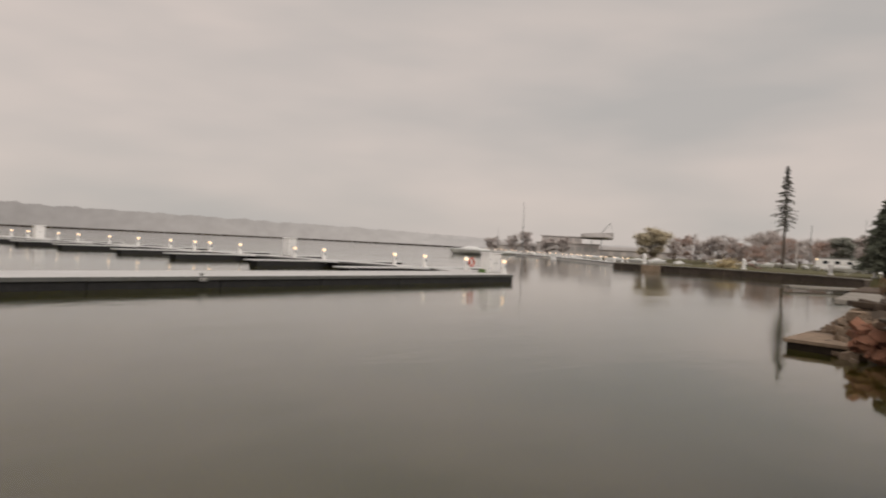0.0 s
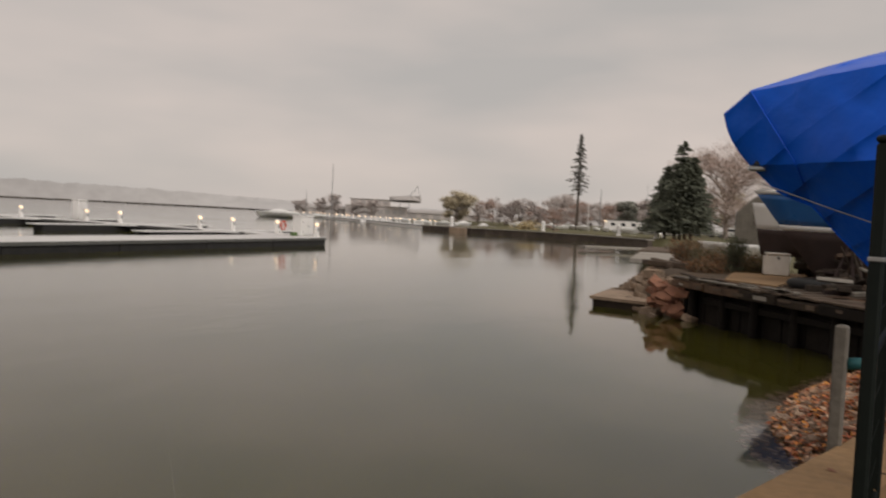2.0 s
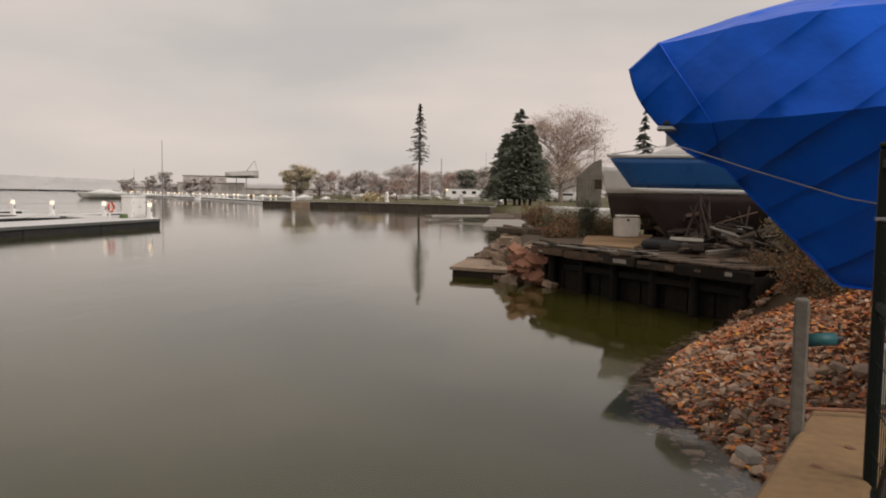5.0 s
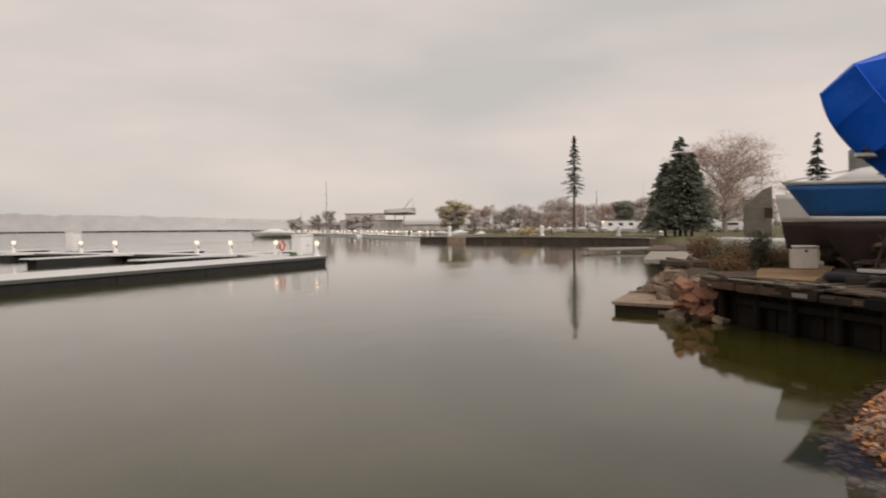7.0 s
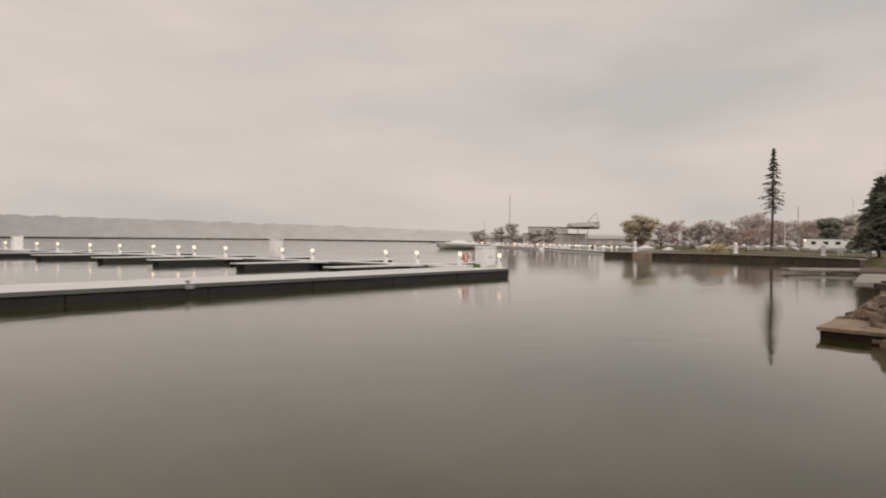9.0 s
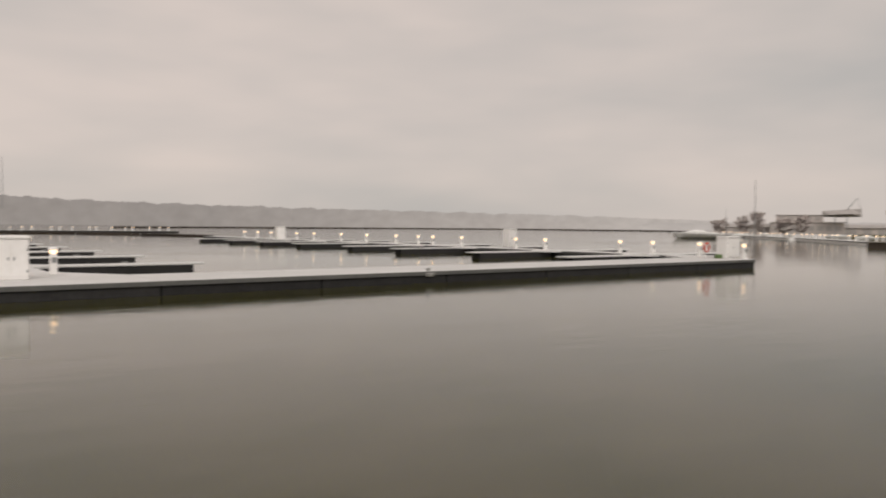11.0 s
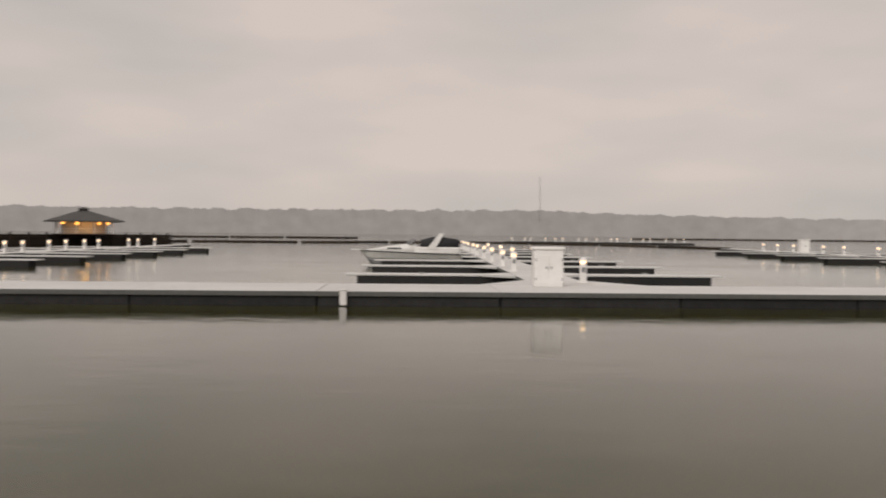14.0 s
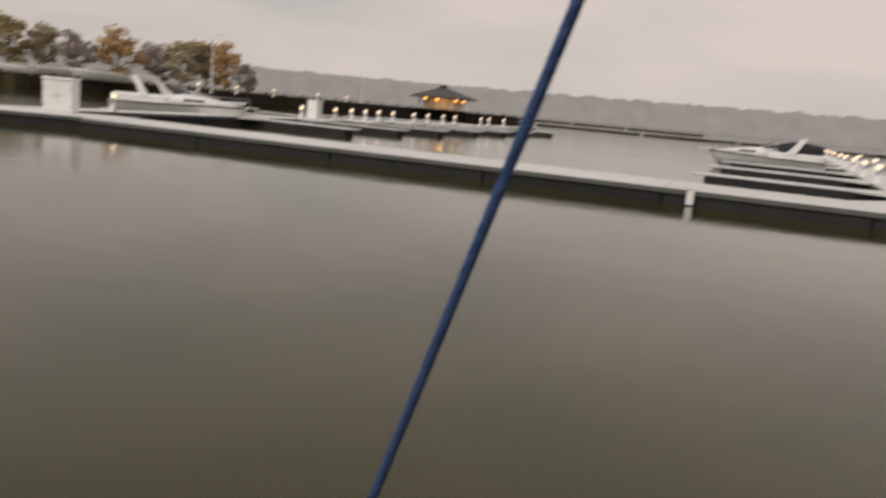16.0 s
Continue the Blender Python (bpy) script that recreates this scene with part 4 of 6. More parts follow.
# ---- tarp-covered boat on stands
TC = Vector((-0.7, -0.14, 2.46))
STATIONS = [  # heights and places along the boat of ridge, edge, widest line and hem, then half widths at edge, widest and hem
    ((0.075, 3.47), (0.07, 3.46), (-0.155, 3.04), (-0.37, 2.83), 0.015, 0.03, 0.03),
    ((-0.04, 3.575), (-0.035, 3.56), (-0.3, 3.03), (-0.48, 2.77), 0.1, 0.2, 0.04),
    ((-0.15, 3.68), (-0.15, 3.67), (-0.56, 3.045), (-0.69, 2.69), 0.22, 0.42, 0.05),
    ((-0.42, 3.765), (-0.43, 3.73), (-0.8, 3.06), (-0.9, 2.46), 0.34, 0.66, 0.05),
    ((-0.74, 3.865), (-0.72, 3.785), (-1.09, 3.083), (-1.135, 2.222), 0.5, 0.9, 0.06),
    ((-1.2, 3.985), (-1.34, 3.88), (-1.68, 3.146), (-1.58, 1.777), 0.8, 1.2, 0.12),
    ((-2.4, 4.22), (-2.4, 4.0), (-2.6, 3.18), (-2.6, 1.68), 1.1, 1.5, 0.3),
    ((-4.0, 4.4), (-4.0, 4.02), (-4.0, 3.18), (-4.0, 1.6), 1.3, 1.6, 0.6),
    ((-5.8, 4.3), (-5.8, 3.9), (-5.8, 3.1), (-5.8, 1.55), 1.3, 1.42, 1.0),
    ((-8.0, 4.1), (-8.0, 3.75), (-8.0, 3.0), (-8.0, 1.55), 1.25, 1.36, 1.0)]


def tarp_point(x, y, z):
    """The point on the near side at x that lies in line with (6.3, y, z) of the boat's middle plane."""
    k = (x - TC.x) / (6.3 - TC.x)
    return Vector((x, TC.y + (y - TC.y) * k, TC.z + (z - TC.z) * k))


def tarp_ring(st):
    (yr, zr), (ye, ze), (yw, zw), (yl, zl), we, wm, wl = st
    near = []
    top, edge, wide, low = Vector((6.3, yr, zr)), tarp_point(6.3 - we, ye, ze), tarp_point(6.3 - wm, yw, zw), tarp_point(6.3 - wl, yl, zl)
    for a, b, n in ((top, edge, 5), (edge, wide, 14), (wide, low, 12)):
        for i in range(n):
            near.append(a.lerp(b, i / n))
    near.append(low)
    far = [Vector((12.6 - p.x, p.y, p.z)) for p in near[1:]][::-1]
    return near + far


def between(a, b, u):
    if isinstance(a, tuple):
        return tuple(between(p, q, u) for p, q in zip(a, b))
    return a + (b - a) * u


TARP_STEPS = 8
tb = thing("covered_boat", "boat wrapped in a shiny creased blue tarp, standing ashore", "boat")
rings = []
for a, b in zip(STATIONS, STATIONS[1:]):
    for i in range(TARP_STEPS):
        rings.append(tarp_ring(between(a, b, i / TARP_STEPS)))
rings.append(tarp_ring(STATIONS[-1]))
for n_ring, ring in enumerate(rings):
    for i, p in enumerate(ring):
        v = min(i, len(ring) - i)
        if 5 < v < 19:
            ring[i] = p + Vector((0, 0.04 * math.sin((v - 5) / 14 * math.pi) * max(0.0, 1 - n_ring / 10), 0))
    loose = min(1.0, n_ring / 10)
    for i, p in enumerate(ring):
        # slack cloth: broad sags, small crumples, and pulled folds slanting down to the hem
        slant = p.z + 0.87 * p.y
        pull = abs((slant / 0.29 + 0.25 * noise.noise((p.y * 0.9, p.z * 0.9, 3))) % 1.0 - 0.5)
        sag = 0.035 * noise.noise((p.y * 1.6, p.z * 1.6, p.x * 0.5)) + 0.016 * noise.noise((p.y * 4.5, p.z * 4.5, p.x)) + 0.008 * noise.noise((p.y * 11, p.z * 11, p.x))
        sag += 0.016 * max(0.0, 1 - pull / 0.12) * (0.4 + noise.noise((p.y * 1.1, p.z * 1.3, 7)))
        side = -1 if p.x < 6.3 else 1
        ring[i] = p + Vector((side * sag * loose, 0.15 * sag, 0.3 * sag * loose))
tarp = part("tarp", Shape().loft(rings), M_TARP, tb, smooth=True)
RN = len(rings[0])
for e in tarp.data.edges:
    i, j = e.vertices[0] % RN, e.vertices[1] % RN
    if i == j and i in (5, 19, RN - 5, RN - 19):
        e.use_edge_sharp = True
    elif e.vertices[0] // RN == e.vertices[1] // RN == 2 * TARP_STEPS and 4 < min(i, j) < RN - 5:
        e.use_edge_sharp = True
lip = [rings[2 * TARP_STEPS][i] + Vector((-0.008, 0.004, 0)) for i in range(5, 26)]
part("seam", Shape().path(lip, 0.007, 6), M_TARP, tarp)
hem = [rings[k][31] for k in range(2, 7 * TARP_STEPS)]
part("hem", Shape().path(hem, 0.012, 6), M_TARP, tarp)
line = [tarp_point(6.3 - w - 0.035, y, z) for y, z, w in ((-0.3, 2.86, 0.2), (-0.43, 2.82, 0.28), (-0.9, 2.66, 0.5), (-1.54, 2.46, 0.76), (-2.4, 2.3, 0.95), (-3.6, 2.2, 1.2))]
part("tie_line", Shape().path(line, 0.005, 6), M_RUB, tb, "pale tie line round the hull")
roller = part("bow_roller", Shape().box((6.2, -0.31, 2.99), (0.1, 0.3, 0.045), 0.1, chamfer=0.012), M_GALV, tb, "steel bow roller")
part("anchor", Shape().loft([[(6.14, -0.2, 3.02), (6.26, -0.2, 3.02), (6.26, -0.46, 3.02), (6.14, -0.46, 3.02)], [(6.18, -0.32, 3.15), (6.22, -0.32, 3.15), (6.22, -0.4, 3.15), (6.18, -0.4, 3.15)]]), M_DARK, roller, "dark folded anchor")
part("keel", Shape().box((6.3, -5.4, 1.5), (0.5, 5.0, 0.5), chamfer=0.08), M_ANTIF, tb)
for y in (-2.9, -4.6, -6.6):
    for s in (-1, 1):
        st = thing("boat_stand", "rusty steel boat stand under the covered boat", "boat stand", group="boat stands")
        foot = [(6.3 + s * 1.3 + dx, y + dy, 1.09) for dx, dy in ((0.35, 0.3), (0.35, -0.3), (-0.3, 0.0))]
        head = (6.3 + s * 1.2, y, 1.9)
        for f in foot:
            part("leg", Shape().tube(f, head, 0.022, n=6), M_ANTIF, st)
        part("pad", Shape().box((6.3 + s * 1.15, y, 1.95), (0.25, 0.25, 0.08), chamfer=0.02), M_TIMBER, st)
solo("keel_block", Shape().box((6.3, -4.4, 1.16), (0.45, 0.5, 0.22), chamfer=0.015), M_TIMBER, "dark timber block under the boat's keel", "timber block")
solo("keel_block", Shape().box((6.3, -6.6, 1.16), (0.45, 0.5, 0.22), chamfer=0.015), M_TIMBER, "dark timber block under the boat's keel", "timber block")

# blue rope running down to the seawall's foot
RP, RD = Vector((-1.113, 1.8006, 2.5)), Vector((0.3701, -0.2047, 1.0))
rp = thing("mooring_rope", "taut twisted blue mooring rope running down into the water", "rope")
part("core", Shape().tube(RP + RD * -2.62, RP + RD * 3.4, 0.0078, n=10), M_ROPE, rp)
for k in range(3):
    hel = []
    for i in range(481):
        a = i * 0.8 + k * 2.094
        c = RP + RD * (-2.6 + 6.0 * i / 480) + Vector((0.0052 * math.cos(a), 0.0052 * math.sin(a), 0))
        hel.append([c + Vector((0.0036 * math.cos(b), 0.0036 * math.sin(b), 0)) for b in (0, 1.257, 2.513, 3.77, 5.027)])
    part("strand", Shape().loft(hel), M_ROPE, rp)

# ---- rocky bank with leaves
rnd = random.Random(4)


def rock_mesh(seed, flat=0.6):
    r = random.Random(seed)
    bm = bmesh.new()
    bmesh.ops.create_icosphere(bm, subdivisions=1, radius=1.0)
    for v in bm.verts:
        k = 0.75 + 0.5 * r.random()
        v.co = Vector((v.co.x * k * 1.15, v.co.y * k * 0.85, v.co.z * k * flat))
    me = bpy.data.meshes.new("stone")
    bm.to_mesh(me)
    bm.free()
    me.materials.append(M_STONE)
    return me


ROCKS = [rock_mesh(k, 0.45 + 0.06 * (k % 5)) for k in range(8)]
bank = thing("rocky_bank", "bank of loose lake stones strewn with fallen autumn leaves", "stones", kind="structure")
count = 0
while count < 298:
    x, y = rnd.uniform(5.3, 15.8), rnd.uniform(-3.2, 0.35)
    d = shore_distance(x, y)
    if -0.25 < d < 1.9 and rnd.random() < (1.0 if x < 10.5 else 0.55):
        s = rnd.uniform(0.045, 0.11) * (1.5 if rnd.random() < 0.12 else 1)
        o = part("stone", rnd.choice(ROCKS), M_STONE, bank)
        o.matrix_basis = pose(x, y, ground_height(x, y) + s * 0.5, rnd.uniform(-20, 20), rnd.uniform(-20, 20), rnd.uniform(0, 360)) @ Matrix.Scale(s, 4)
        count += 1
peb = Shape()
for _ in range(3600):
    x, y = rnd.uniform(5.2, 16), rnd.uniform(-3.4, 0.4)
    d = shore_distance(x, y)
    if -0.35 < d < 2.3:
        s = rnd.uniform(0.018, 0.06)
        z = ground_height(x, y)
        a = rnd.uniform(0, 3.14)
        peb.box((x, y, z + s * 0.6), (s * 2.2, s * 1.5, s * 1.1), a, taper=rnd.uniform(0.4, 0.8))
part("small_stones", peb, M_STONE, bank)["kind"] = "stuff"
lv = Shape()
for _ in range(48000):
    x, y = rnd.uniform(4.9, 17.0), rnd.uniform(-4.8, 0.3)
    d = shore_distance(x, y)
    if d < 0.12 or (d < 0.6 and rnd.random() < 0.5) or (x > 10.5 and rnd.random() < 0.35):
        continue
    z = ground_height(x, y) + rnd.uniform(0.01, 0.09) + (0.07 if x > 11.5 else 0)
    s, a, t = rnd.uniform(0.022, 0.056), rnd.uniform(0, 6.28), rnd.uniform(-0.5, 0.5)
    u, w = Vector((math.cos(a), math.sin(a), t)) * s, Vector((-math.sin(a), math.cos(a), rnd.uniform(-0.4, 0.4))) * s * 0.7
    c = Vector((x, y, z))
    b = len(lv.v)
    lv.v += [c - u, c + w + Vector((0, 0, s * 0.25)), c + u, c - w + Vector((0, 0, s * 0.25))]
    lv.f += [(b, b + 1, b + 2), (b, b + 2, b + 3)]
solo("fallen_leaves", lv, M_LEAVES, "carpet of rust-brown fallen leaves on the bank", "leaves", kind="stuff")
bl = Shape().box((6.55, -1.0, 0.3), (0.26, 0.13, 0.1), 0.3, chamfer=0.02)
solo("pale_block", bl, M_CONCG, "pale broken paving block among the stones", "block")
dd = Shape().tube((6.3, -2.1, 1.0), (5.2, -2.5, 1.2), 0.05, 0.03, 7)
solo("driftwood", dd, M_POSTW, "grey driftwood branch lying on the leaves", "driftwood")

# ---- old timber dock
FA, FB = Vector((20.9, 2.35, 0)), Vector((16.0, -1.55, 0))
fdir = (FB - FA).normalized()
fn = Vector((-fdir.y, fdir.x, 0))
if fn.x < 0:
    fn = -fn
FL = (FB - FA).length + 1.2
fang = math.atan2(fdir.y, fdir.x)
od = thing("timber_dock", "old dark timber dock with worn grey deck planks", "timber dock")


def dock_pt(a, b, z):
    p = FA + fdir * a + fn * b
    return (p.x, p.y, z)


for k in range(24):
    a = FL * (k + 0.5) / 24
    part("plank", Shape().box(dock_pt(a, 2.2 + 0.03 * math.sin(k * 5), 1.1 + 0.012 * math.sin(k * 3.3)), (FL / 24 - 0.018, 4.3 + 0.06 * math.sin(k * 7), 0.05), fang, chamfer=0.008), M_PLANK, od)
part("edge_board", Shape().box(dock_pt(1.7, 0.17, 1.142), (3.2, 0.3, 0.03), fang, chamfer=0.008), M_POSTW, od, "pale worn edge board")
for k, (a0, a1, dz, h, m) in enumerate(((0.0, 1.45, 0.0, 0.19, M_BEAM), (1.48, 2.9, -0.02, 0.2, M_BEAM), (2.93, 4.2, -0.015, 0.22, M_TIMBER), (4.24, 5.5, -0.04, 0.18, M_TIMBER), (5.52, FL, -0.03, 0.24, M_SHADEWOOD))):
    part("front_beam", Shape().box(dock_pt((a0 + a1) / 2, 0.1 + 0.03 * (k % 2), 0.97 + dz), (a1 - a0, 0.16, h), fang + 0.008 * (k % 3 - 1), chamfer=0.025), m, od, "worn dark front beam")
rnb = random.Random(17)
for k in range(22):
    a = 0.2 + (FL - 0.4) * rnb.random()
    d = rnb.uniform(0.05, 0.5)
    o = part("broken_board", Shape().box((0, 0, 0), (rnb.uniform(0.2, 0.7), rnb.uniform(0.06, 0.16), 0.03), 0, chamfer=0.006), (M_POSTW, M_TIMBER, M_BEAM, M_TIMBER)[k % 4], od)
    o.matrix_basis = pose(*dock_pt(a, d, 1.17 + 0.015 * (k % 3)), rnb.uniform(-6, 6), rnb.uniform(-5, 5), math.degrees(fang) + rnb.uniform(-30, 30))
# End boards added to close off the dark void under the deck.
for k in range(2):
    part("end_boarding", Shape().box(dock_pt(0.42 + k * (FL - 0.5), 1.3, 0.2), (0.1, 2.2, 1.5), fang, chamfer=0.015), M_SHADEWOOD, od)
part("lower_beam", Shape().box(dock_pt(FL / 2 + 0.5, 0.42, 0.6), (FL - 1.2, 0.16, 0.16), fang, chamfer=0.02), M_SHADEWOOD, od)
# Added row of near-black boards stands in for the deep shade underneath.
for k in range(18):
    part("bulkhead_board", Shape().box(dock_pt(0.5 + (FL - 0.7) * (k + 0.5) / 18, 0.55 + 0.03 * (k % 2), 0.2), ((FL - 0.7) / 18 - 0.01, 0.08, 1.55), fang, chamfer=0.012), M_SHADEWOOD, od)
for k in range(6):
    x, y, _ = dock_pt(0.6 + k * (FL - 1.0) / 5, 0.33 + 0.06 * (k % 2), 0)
    part("round_post", Shape().tube((x, y, -1), (x, y, 0.98), 0.12, 0.11, 9), M_SHADEWOOD, od)
for k in range(9):
    a = 0.5 + k * (FL - 1) / 8
    part("stain_board", Shape().box(dock_pt(a, 0.016, 0.96 + 0.02 * math.sin(k * 4)), (0.16 + 0.3 * math.sin(k * 9) ** 2, 0.012, 0.05 + 0.05 * math.sin(k * 5) ** 2), fang), M_PLANK if k % 4 else M_CONCG, od)

# low grey float slab beside the dock
sl = thing("grey_slab", "low weathered grey concrete float at the water's edge", "concrete float")
part("deck", Shape().prism([(22.4, 4.85), (21.9, 3.1), (24.6, 2.9), (25.6, 4.9)], 0.19, 0.28), M_RUBBLE, sl)
part("side", Shape().prism([(22.5, 4.78), (22.0, 3.2), (24.5, 3.0), (25.5, 4.8)], -0.5, 0.188), M_TIMBER, sl)

rb2 = thing("rubble_pile", "heap of broken concrete, stones and timber on the point", "rubble")
SLABS = []
for k in range(5):
    r = random.Random(30 + k)
    bm = bmesh.new()
    bmesh.ops.create_cube(bm, size=1.0)
    bmesh.ops.bevel(bm, geom=bm.edges[:], offset=0.1, segments=1, affect="EDGES")
    for v in bm.verts:
        v.co = Vector((v.co.x * r.uniform(0.8, 1.15), v.co.y * r.uniform(0.7, 1.1), v.co.z * r.uniform(0.35, 0.6)))
    me = bpy.data.meshes.new("rubble_block")
    bm.to_mesh(me)
    bm.free()
    me.materials.append(M_RUBBLE)
    SLABS.append(me)
BRICKS = [me.copy() for me in SLABS[:3]]
for me in BRICKS:
    me.materials.clear()
    me.materials.append(M_BRICK)
for k in range(170):
    u = rnd.random()
    x, y = 20.6 + 8.5 * u + rnd.uniform(-0.5, 1.4), 2.3 + 2.7 * u ** 0.7 + rnd.uniform(-1.6, 0.4)
    z = max(0.05, min(0.8, ground_height(x, y))) + rnd.uniform(-0.06, 0.1)
    o = part("rubble_block", rnd.choice(SLABS), M_RUBBLE, rb2)
    s = rnd.uniform(0.2, 0.58)
    o.matrix_basis = pose(x, y, z, rnd.uniform(-18, 18), rnd.uniform(-18, 18), rnd.uniform(0, 360)) @ Matrix.Scale(s, 4)
for k in range(34):
    u = k / 33
    x, y = 21.0 + 0.4 * rnd.random() - 0.5 * u, 2.4 - 0.9 * u
    o = part("brick_lump", rnd.choice(BRICKS), M_BRICK, rb2)
    o.matrix_basis = pose(x + 0.1, y + 0.45, rnd.uniform(0.1, 1.0), rnd.uniform(0, 40), rnd.uniform(0, 40), rnd.uniform(0, 360)) @ Matrix.Scale(rnd.uniform(0.18, 0.42), 4)
for k, (x, y, L, a, z) in enumerate(((27, 3.6, 2.6, 0.5, 1.15), (28.5, 3.2, 3.0, 0.2, 1.2), (26, 2.9, 2.0, 1.1, 1.2), (30, 3.9, 3.2, 0.35, 1.1))):
    solo("loose_beam", Shape().box((x, y, z), (L, 0.22, 0.18), a, chamfer=0.02), M_PLANK, "loose weathered beam lying on the rubble", "timber beam", group="loose beams")
# slips farther along the shore
for x, y, w, l, a, z, label in ((37.5, 4.6, 3.2, 9.0, 0.12, 0.95, "tilted grey concrete slip slab"), (58, 7.2, 4.0, 11.0, 0.1, 0.7, "rusty brown slip slab at the shore"), (72, 11.6, 1.5, 12.0, -0.9, 0.3, "pale floating plank at the shore")):
    solo("slip_slab", Shape().box((x, y, z), (l, w, 0.22), a, chamfer=0.03), M_CONCG if "grey" in label or "pale" in label else M_PLANK, label, "boat slip", group="slips")

# utility box, tyre, upturned dinghy on the dock
ub = thing("utility_box", "pale grey utility cabinet with a lid beside the dock", "utility cabinet", pose(24.5, -0.2, 1.17, 0, 0, 12))
part("body", Shape().box((0, 0, 0.3), (0.56, 0.66, 0.6), chamfer=0.03), M_BEIGE, ub)
part("lid", Shape().box((0, 0, 0.64), (0.62, 0.72, 0.08), chamfer=0.03), M_BEIGE, ub)
part("latch", Shape().box((-0.29, 0, 0.52), (0.02, 0.06, 0.07)), M_DARK, ub)
pd = Shape().prism([(20.5, 0.95), (19.5, -0.3), (22.5, -0.75), (26.2, -1.1), (26.6, 0.9), (23.5, 1.0)], 1.06, 1.17)
solo("concrete_pad", pd, M_CONC, "tan concrete pad beside the dock", "concrete pad")
solo("tyre", Shape().ring((19.9, -1.05, 1.25), 0.42, 0.12, axis="z"), M_TYRE, "old black tyre lying on the dock", "tyre", smooth=True)
dg = thing("dinghy", "small white dinghy lying ashore", "dinghy", pose(33.5, 1.2, 1.15, 0, 0, 97))
part("hull", Shape().loft(hull_rings(3.6, 1.5, 0.0, 0.8, 0.7, 0.0, 1.0, rake=0.5)), M_WHITEP, dg, smooth=True)
part("thwart", Shape().box((0, 0, 0.55), (0.3, 1.1, 0.04)), M_PLANK, dg)

# ---- boats ashore
bb = thing("blue_boat", "boat with blue hull band and white stripe standing ashore", "boat", pose(21.2, -4.0, 0, 0, 0, 95))
part("keel_hull", Shape().loft(hull_rings(8.8, 2.9, 1.35, 3.5, 3.38, 0.0, 0.54, rake=1.6)), M_ANTIF, bb, "dark red-brown antifouled bottom", smooth=True)
part("boot_stripe", Shape().loft(hull_rings(8.82, 2.94, 1.35, 3.5, 3.38, 0.545, 0.6, rake=1.6, nv=2)), M_WHITEP, bb, "white stripe", smooth=True)
part("hull_band", Shape().loft(hull_rings(8.8, 2.92, 1.35, 3.5, 3.38, 0.605, 0.955, rake=1.6)), M_BLUEHULL, bb, "blue painted hull band", smooth=True)
part("toe_rail", Shape().loft(hull_rings(8.84, 2.98, 1.35, 3.5, 3.38, 0.96, 1.0, rake=1.6, nv=2)), M_WHITEP, bb, smooth=True)
part("cabin", Shape().loft([[(x, y, 3.42), (x, y * 0.86, 3.42 + h * 0.85), (x, y * 0.4, 3.42 + h), (x, -y * 0.4, 3.42 + h), (x, -y * 0.86, 3.42 + h * 0.85), (x, -y, 3.42)] for x, y, h in ((3.3, 0.3, 0.1), (2.7, 0.65, 0.36), (1.3, 0.95, 0.46), (-2.0, 0.95, 0.42))]), M_WHITEP, bb, smooth=True)
hb = Shape()
for s in (-1, 1):
    pts = [(4.3 - 1.25 * k, s * (0.15 + 0.3 * k if k < 4 else 1.35), 3.5 + min(0.55, 0.2 * k)) for k in range(6)]
    hb.path(pts, 0.008, 5)
    for p in pts[2:]:
        hb.tube((p[0], p[1], 3.45), p, 0.008, n=5)
part("guard_rail", hb, M_GALV, bb)
part("sail_cover", Shape().loft([[(2.9, 0.18, 4.2), (2.9, -0.18, 4.2), (2.9, -0.12, 3.7), (2.9, 0.12, 3.7)], [(2.4, 0.34, 4.6), (2.4, -0.34, 4.6), (2.4, -0.3, 3.75), (2.4, 0.3, 3.75)], [(-2.6, 0.38, 4.85), (-2.6, -0.38, 4.85), (-2.6, -0.3, 3.85), (-2.6, 0.3, 3.85)]]), M_GREYC, bb, "grey canvas hood", smooth=True)
for x, s in ((2.2, 1), (2.2, -1), (-0.5, 1), (-0.5, -1), (-3.0, 1), (-3.0, -1)):
    part("stand_leg", Shape().tube((x, s * 1.5, 1.1), (x, s * 0.95, 2.5), 0.04, n=6).tube((x + 0.5, s * 1.3, 1.1), (x, s * 0.95, 2.4), 0.03, n=6), M_ANTIF, bb)
wb = thing("white_boat", "white boat hull with dark bottom standing ashore", "boat", pose(24.4, -3.55, 0, 0, 0, 90))
part("bottom", Shape().loft(hull_rings(8.2, 2.8, 1.75, 3.3, 3.1, 0.0, 0.5, rake=0.3)), M_ANTIF, wb, "dark bottom", smooth=True)
part("hull", Shape().loft(hull_rings(8.22, 2.82, 1.75, 3.3, 3.1, 0.505, 1.0, rake=0.3)), M_WHITEP, wb, smooth=True)
part("cabin", Shape().box((-0.8, 0, 3.3), (3.6, 1.8, 0.7), chamfer=0.15), M_WHITEP, wb)
for x, s in ((1.8, 1), (1.8, -1), (-2.2, 1), (-2.2, -1)):
    part("stand_leg", Shape().tube((x, s * 1.4, 1.1), (x, s * 0.9, 2.3), 0.04, n=6), M_ANTIF, wb)
